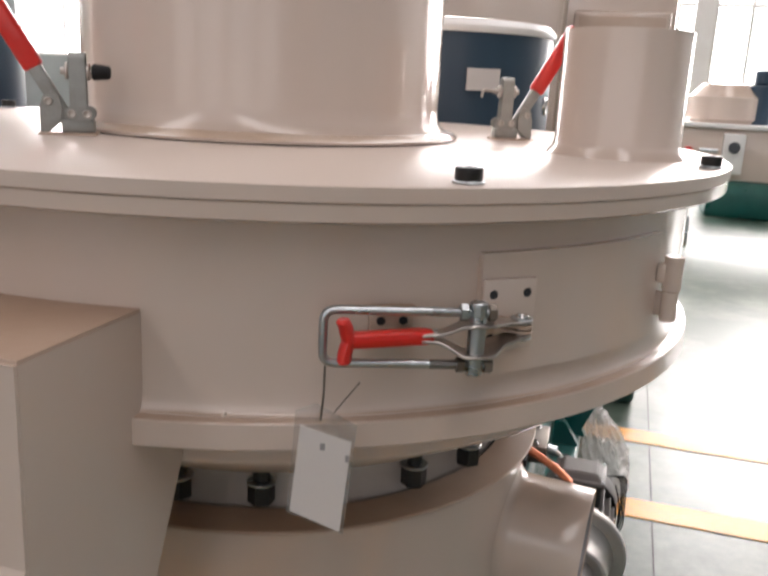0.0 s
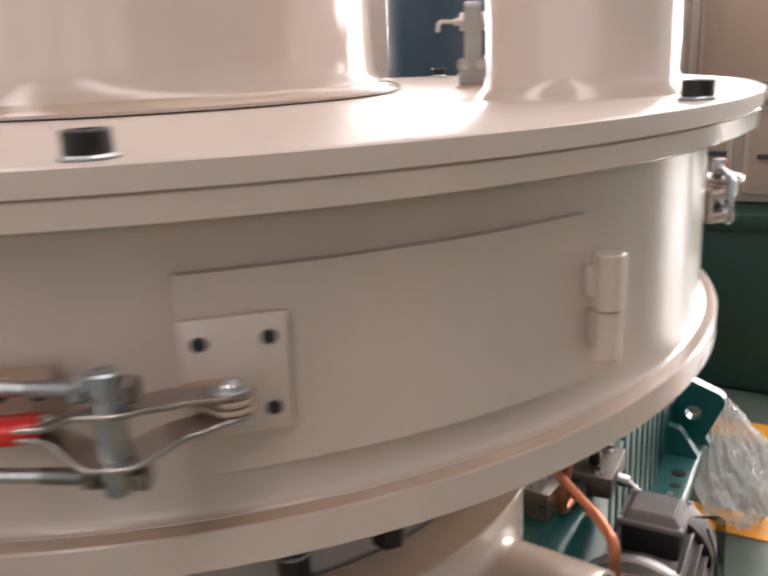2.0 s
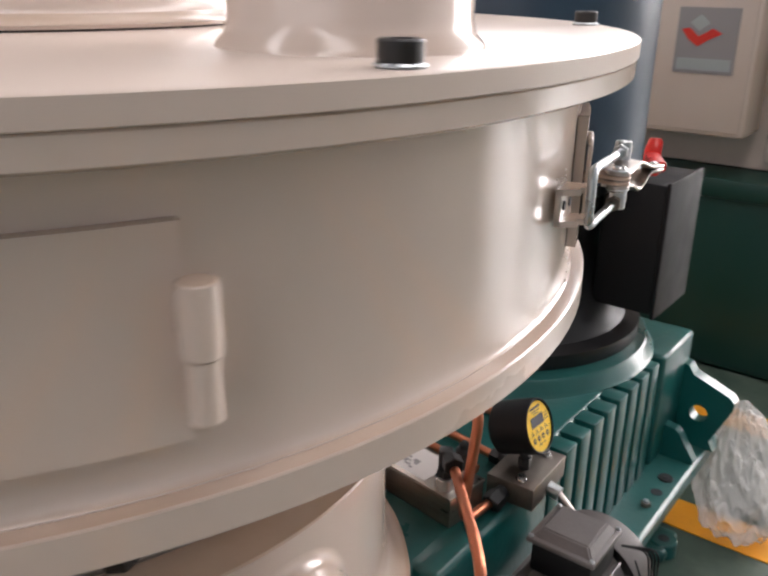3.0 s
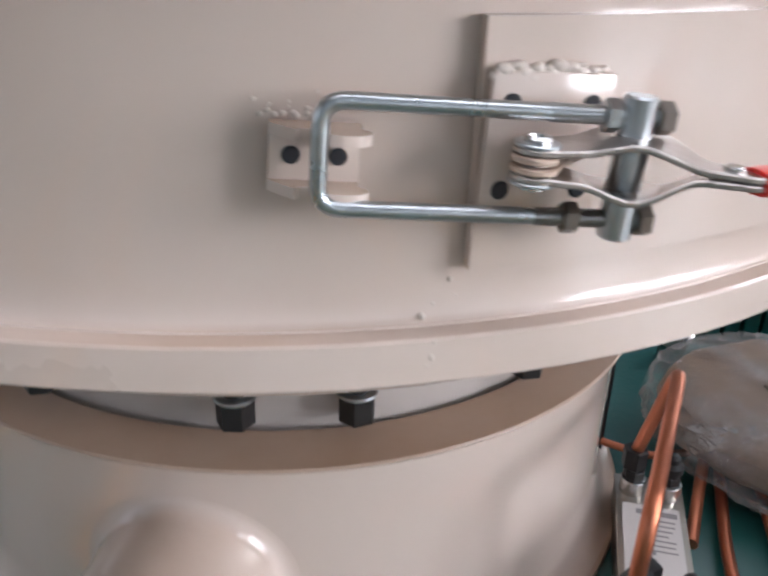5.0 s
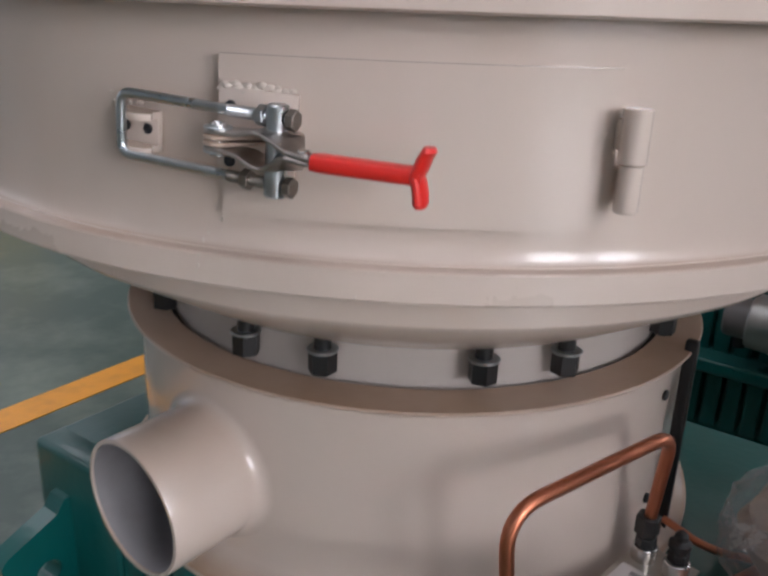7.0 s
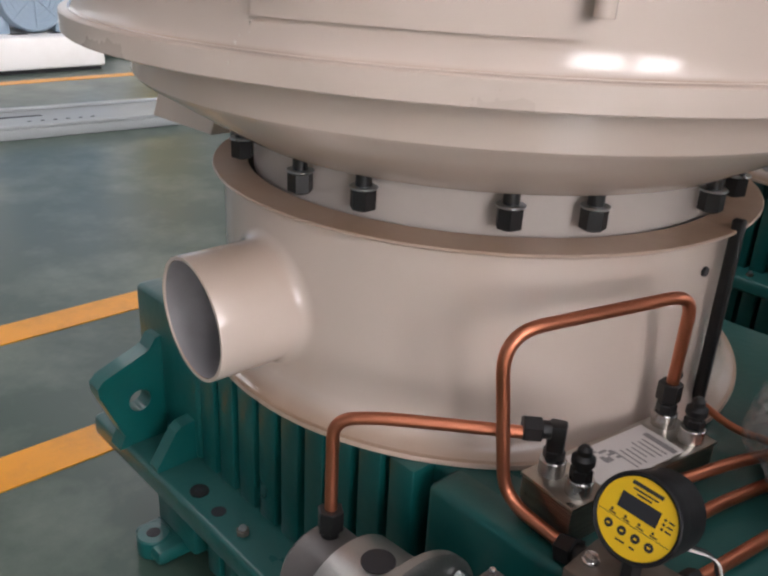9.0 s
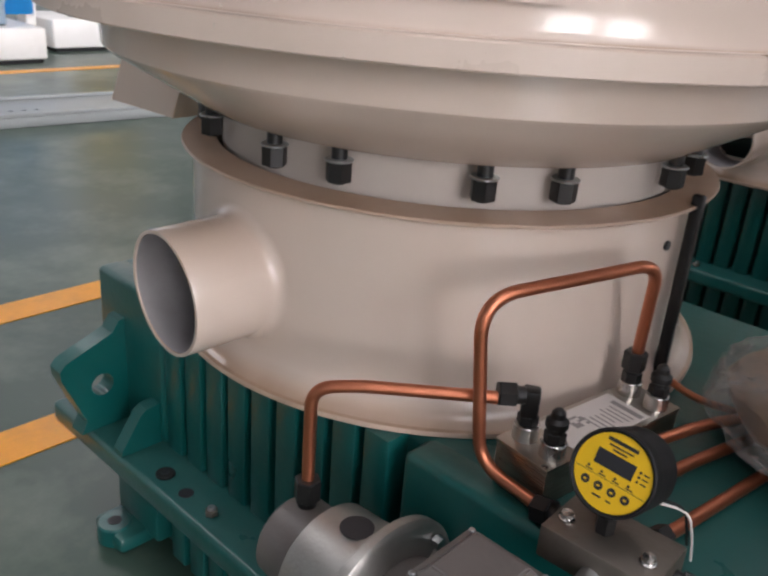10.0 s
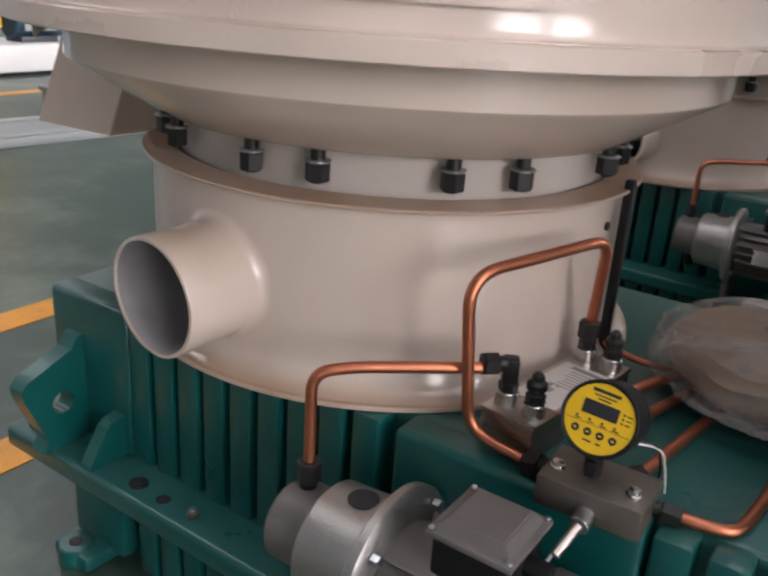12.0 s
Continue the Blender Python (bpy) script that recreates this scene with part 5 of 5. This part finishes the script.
big_green_machine()
control_cabinet()
bench_machine(7.5, -1.75, 1, "cream machine on a bench frame with a navy motor")
bench_machine(7.4, 1.2, 2, "cream machine with hopper near the bright windows")

t = thing("crate", "dark green plastic crate standing on the floor", "crate", m=pose(8.9, -1.75, 0))
part("shell", bbox(-0.35, 0.35, -0.4, 0.4, 0.0, 0.42, 0.03), TEAL, t)
part("rim", bbox(-0.37, 0.37, -0.42, 0.42, 0.40, 0.45, 0.012), TEAL, t)
for y in (-1.25, 6.5, -7.5):
    c = thing("steel_column", "white painted steel hall column", "column", "hall columns", pose(11.0, y, 0))
    part("web", bbox(-0.01, 0.01, -0.12, 0.12, 0.02, 7.4), WHITEP, c, smooth=False)
    part("column_flange", bbox(-0.12, 0.12, -0.14, -0.12, 0.02, 7.4), WHITEP, c, smooth=False)
    part("column_flange", bbox(-0.12, 0.12, 0.12, 0.14, 0.02, 7.4), WHITEP, c, smooth=False)
    part("foot_plate", bbox(-0.2, 0.2, -0.2, 0.2, 0, 0.02), WHITEP, c, smooth=False)


def skid_machine(x, y, ln, dp=0.7):
    t = thing("skid_base", "white steel machine base with lifting slots, standing on the floor", "machine base", "white machine bases", pose(x, y, 0))
    P = lambda n, bm, mt, l2="", par=None, **k: part(n, bm, mt, par or t, l2, **k)
    P("frame", bbox(-dp, 0.0, 0, ln, 0.03, 0.27, 0.02, seg=3), WHITEP)
    P("shadow_gap", bbox(-dp + 0.04, -0.02, 0.03, ln - 0.03, 0.0, 0.032), RUBBER, smooth=False)
    for yy in (0.25, ln - 0.35):
        P("deck_slot", bbox(-0.25, -0.16, yy, yy + 0.12, 0.268, 0.2715), INK, smooth=False)
    return t


def fan_motor(x, y, z, r):
    t = thing("drive_motor", "grey-blue electric motor with a round fan grille", "motor", m=pose(x, y, z))
    P = lambda n, bm, mt, l2="", par=None, **k: part(n, bm, mt, par or t, l2, **k)
    m = along((0.25, 0, 0), (-1, 0, 0))
    P("housing", lathe(bmesh.new(), [(0.0001, 0.02), (r * 0.92, 0.02), (r, 0.06), (r, 0.5), (0.0001, 0.5)], 40, m=m), GREYBLUE)
    for k in range(5):
        rr = r * (0.2 + 0.14 * k)
        P("grille_ring", lathe(bmesh.new(), [(rr, 0.012), (rr + 0.012, 0.012), (rr + 0.012, 0.022), (rr, 0.022)], 32, m=m, close=True), GREYBLUE)
    for k in range(8):
        a = radians(45 * k)
        P("grille_bar", rod(bmesh.new(), (0.236, 0, 0), (0.236, r * 0.85 * math.cos(a), r * 0.85 * math.sin(a)), 0.007, 8), GREYBLUE)
    for s in (-1, 1):
        P("foot", bbox(-0.2, 0.15, s * r * 0.8 - 0.04, s * r * 0.8 + 0.04, -z + 0.27, -r * 0.55, 0.006), GREYBLUE)
    return t


skid_machine(-5.64, 1.06, 0.90, 2.2)
fan_motor(-6.02, 1.50, 0.55, 0.27)
skid_machine(-6.15, 2.25, 3.2)
t = thing("sign_board", "blue sign board with pale edge beside the white machine", "board", m=pose(-6.3, 2.0, 0))
part("post", bbox(-0.04, 0.0, -0.7, -0.62, 0.0, 1.5), WHITEP, t, smooth=False)
part("post", bbox(-0.04, 0.0, 0.10, 0.18, 0.0, 1.5), WHITEP, t, smooth=False)
part("board", bbox(0.0, 0.02, -0.75, 0.16, 0.30, 1.3, 0.004), BLUEP, t)
part("edge", bbox(0.004, 0.016, 0.16, 0.18, 0.28, 1.32), WHITEP, t, smooth=False)
for k in range(4):
    part("line_of_print", bbox(0.021, 0.0225, -0.6 + 0.05 * (k % 2), 0.08, 0.46 + k * 0.05, 0.475 + k * 0.05), NAVY, t, smooth=False)
t = thing("switch_cabinet", "yellow steel cabinet with a grey door on the white base", "cabinet", m=pose(-6.4, 2.75, 0.27))
part("shell", bbox(-0.3, 0.0, -0.10, 0.42, 0.12, 1.1, 0.01), YPAINT, t)
part("stand", bbox(-0.25, -0.05, -0.05, 0.36, 0.0, 0.125), INK, t, smooth=False)
part("door", bbox(0.0, 0.03, 0.06, 0.38, 0.18, 0.62, 0.01), DGREY, t)
t = thing("gear_motor", "dark geared motor with a pale plate on the white base", "motor", m=pose(-6.45, 3.45, 0.27))
part("body", cyl(bmesh.new(), 0.14, 0, 0.5, along((0, -0.2, 0.17), (0, 1, 0.17)), 28, 0.01), NAVY, t)
part("foot", bbox(-0.13, 0.13, -0.15, 0.22, 0, 0.05, 0.004), DGREY, t)
part("plate", bbox(0.135, 0.15, -0.12, 0.2, 0.10, 0.28, 0.003), BEAMM, t)


def floor_beam():
    t = thing("steel_channel", "long pale grey steel channel lying on the green floor", "steel channel", m=pose(-3.62, 0.9, 0, 0, 0, -6))
    part("web", bbox(-0.50, 0.0, -2.2, 3.0, 0.0, 0.055, 0.006), BEAMM, t)
    part("lip", bbox(-0.03, 0.0, -2.2, 3.0, 0.055, 0.075, 0.004), BEAMM, t)
    part("lip", bbox(-0.50, -0.47, -2.2, 3.0, 0.055, 0.075, 0.004), BEAMM, t)
    part("slot", bbox(-0.33, -0.30, -2.0, -0.15, 0.0552, 0.057), INK, t, smooth=False)
    for k in range(6):
        part("hole", cyl(bmesh.new(), 0.012, 0.055, 0.0565, pose(-0.18, -0.25 + 0.07 * k, 0), 12, 0.0002), INK, t)


floor_beam()

t = thing("steel_flange_pipe", "short steel pipe piece with a flange standing on the floor", "pipe piece", m=pose(-4.35, 2.30, 0))
part("pipe_wall", lathe(bmesh.new(), [(0.085, 0.0), (0.100, 0.0), (0.100, 0.17), (0.085, 0.17)], 36, close=True), RAWST, t)
part("flange", lathe(bmesh.new(), [(0.085, 0.17), (0.118, 0.17), (0.120, 0.173), (0.120, 0.192), (0.118, 0.195), (0.085, 0.195)], 36, close=True), RAWST, t)

# ---------------- the second machine of the row ----------------
for ob in (mill, gearbox, motor, pump, oil_pipe):
    copy_thing(ob, pose(0, 1.69, 0) @ ob.matrix_basis)
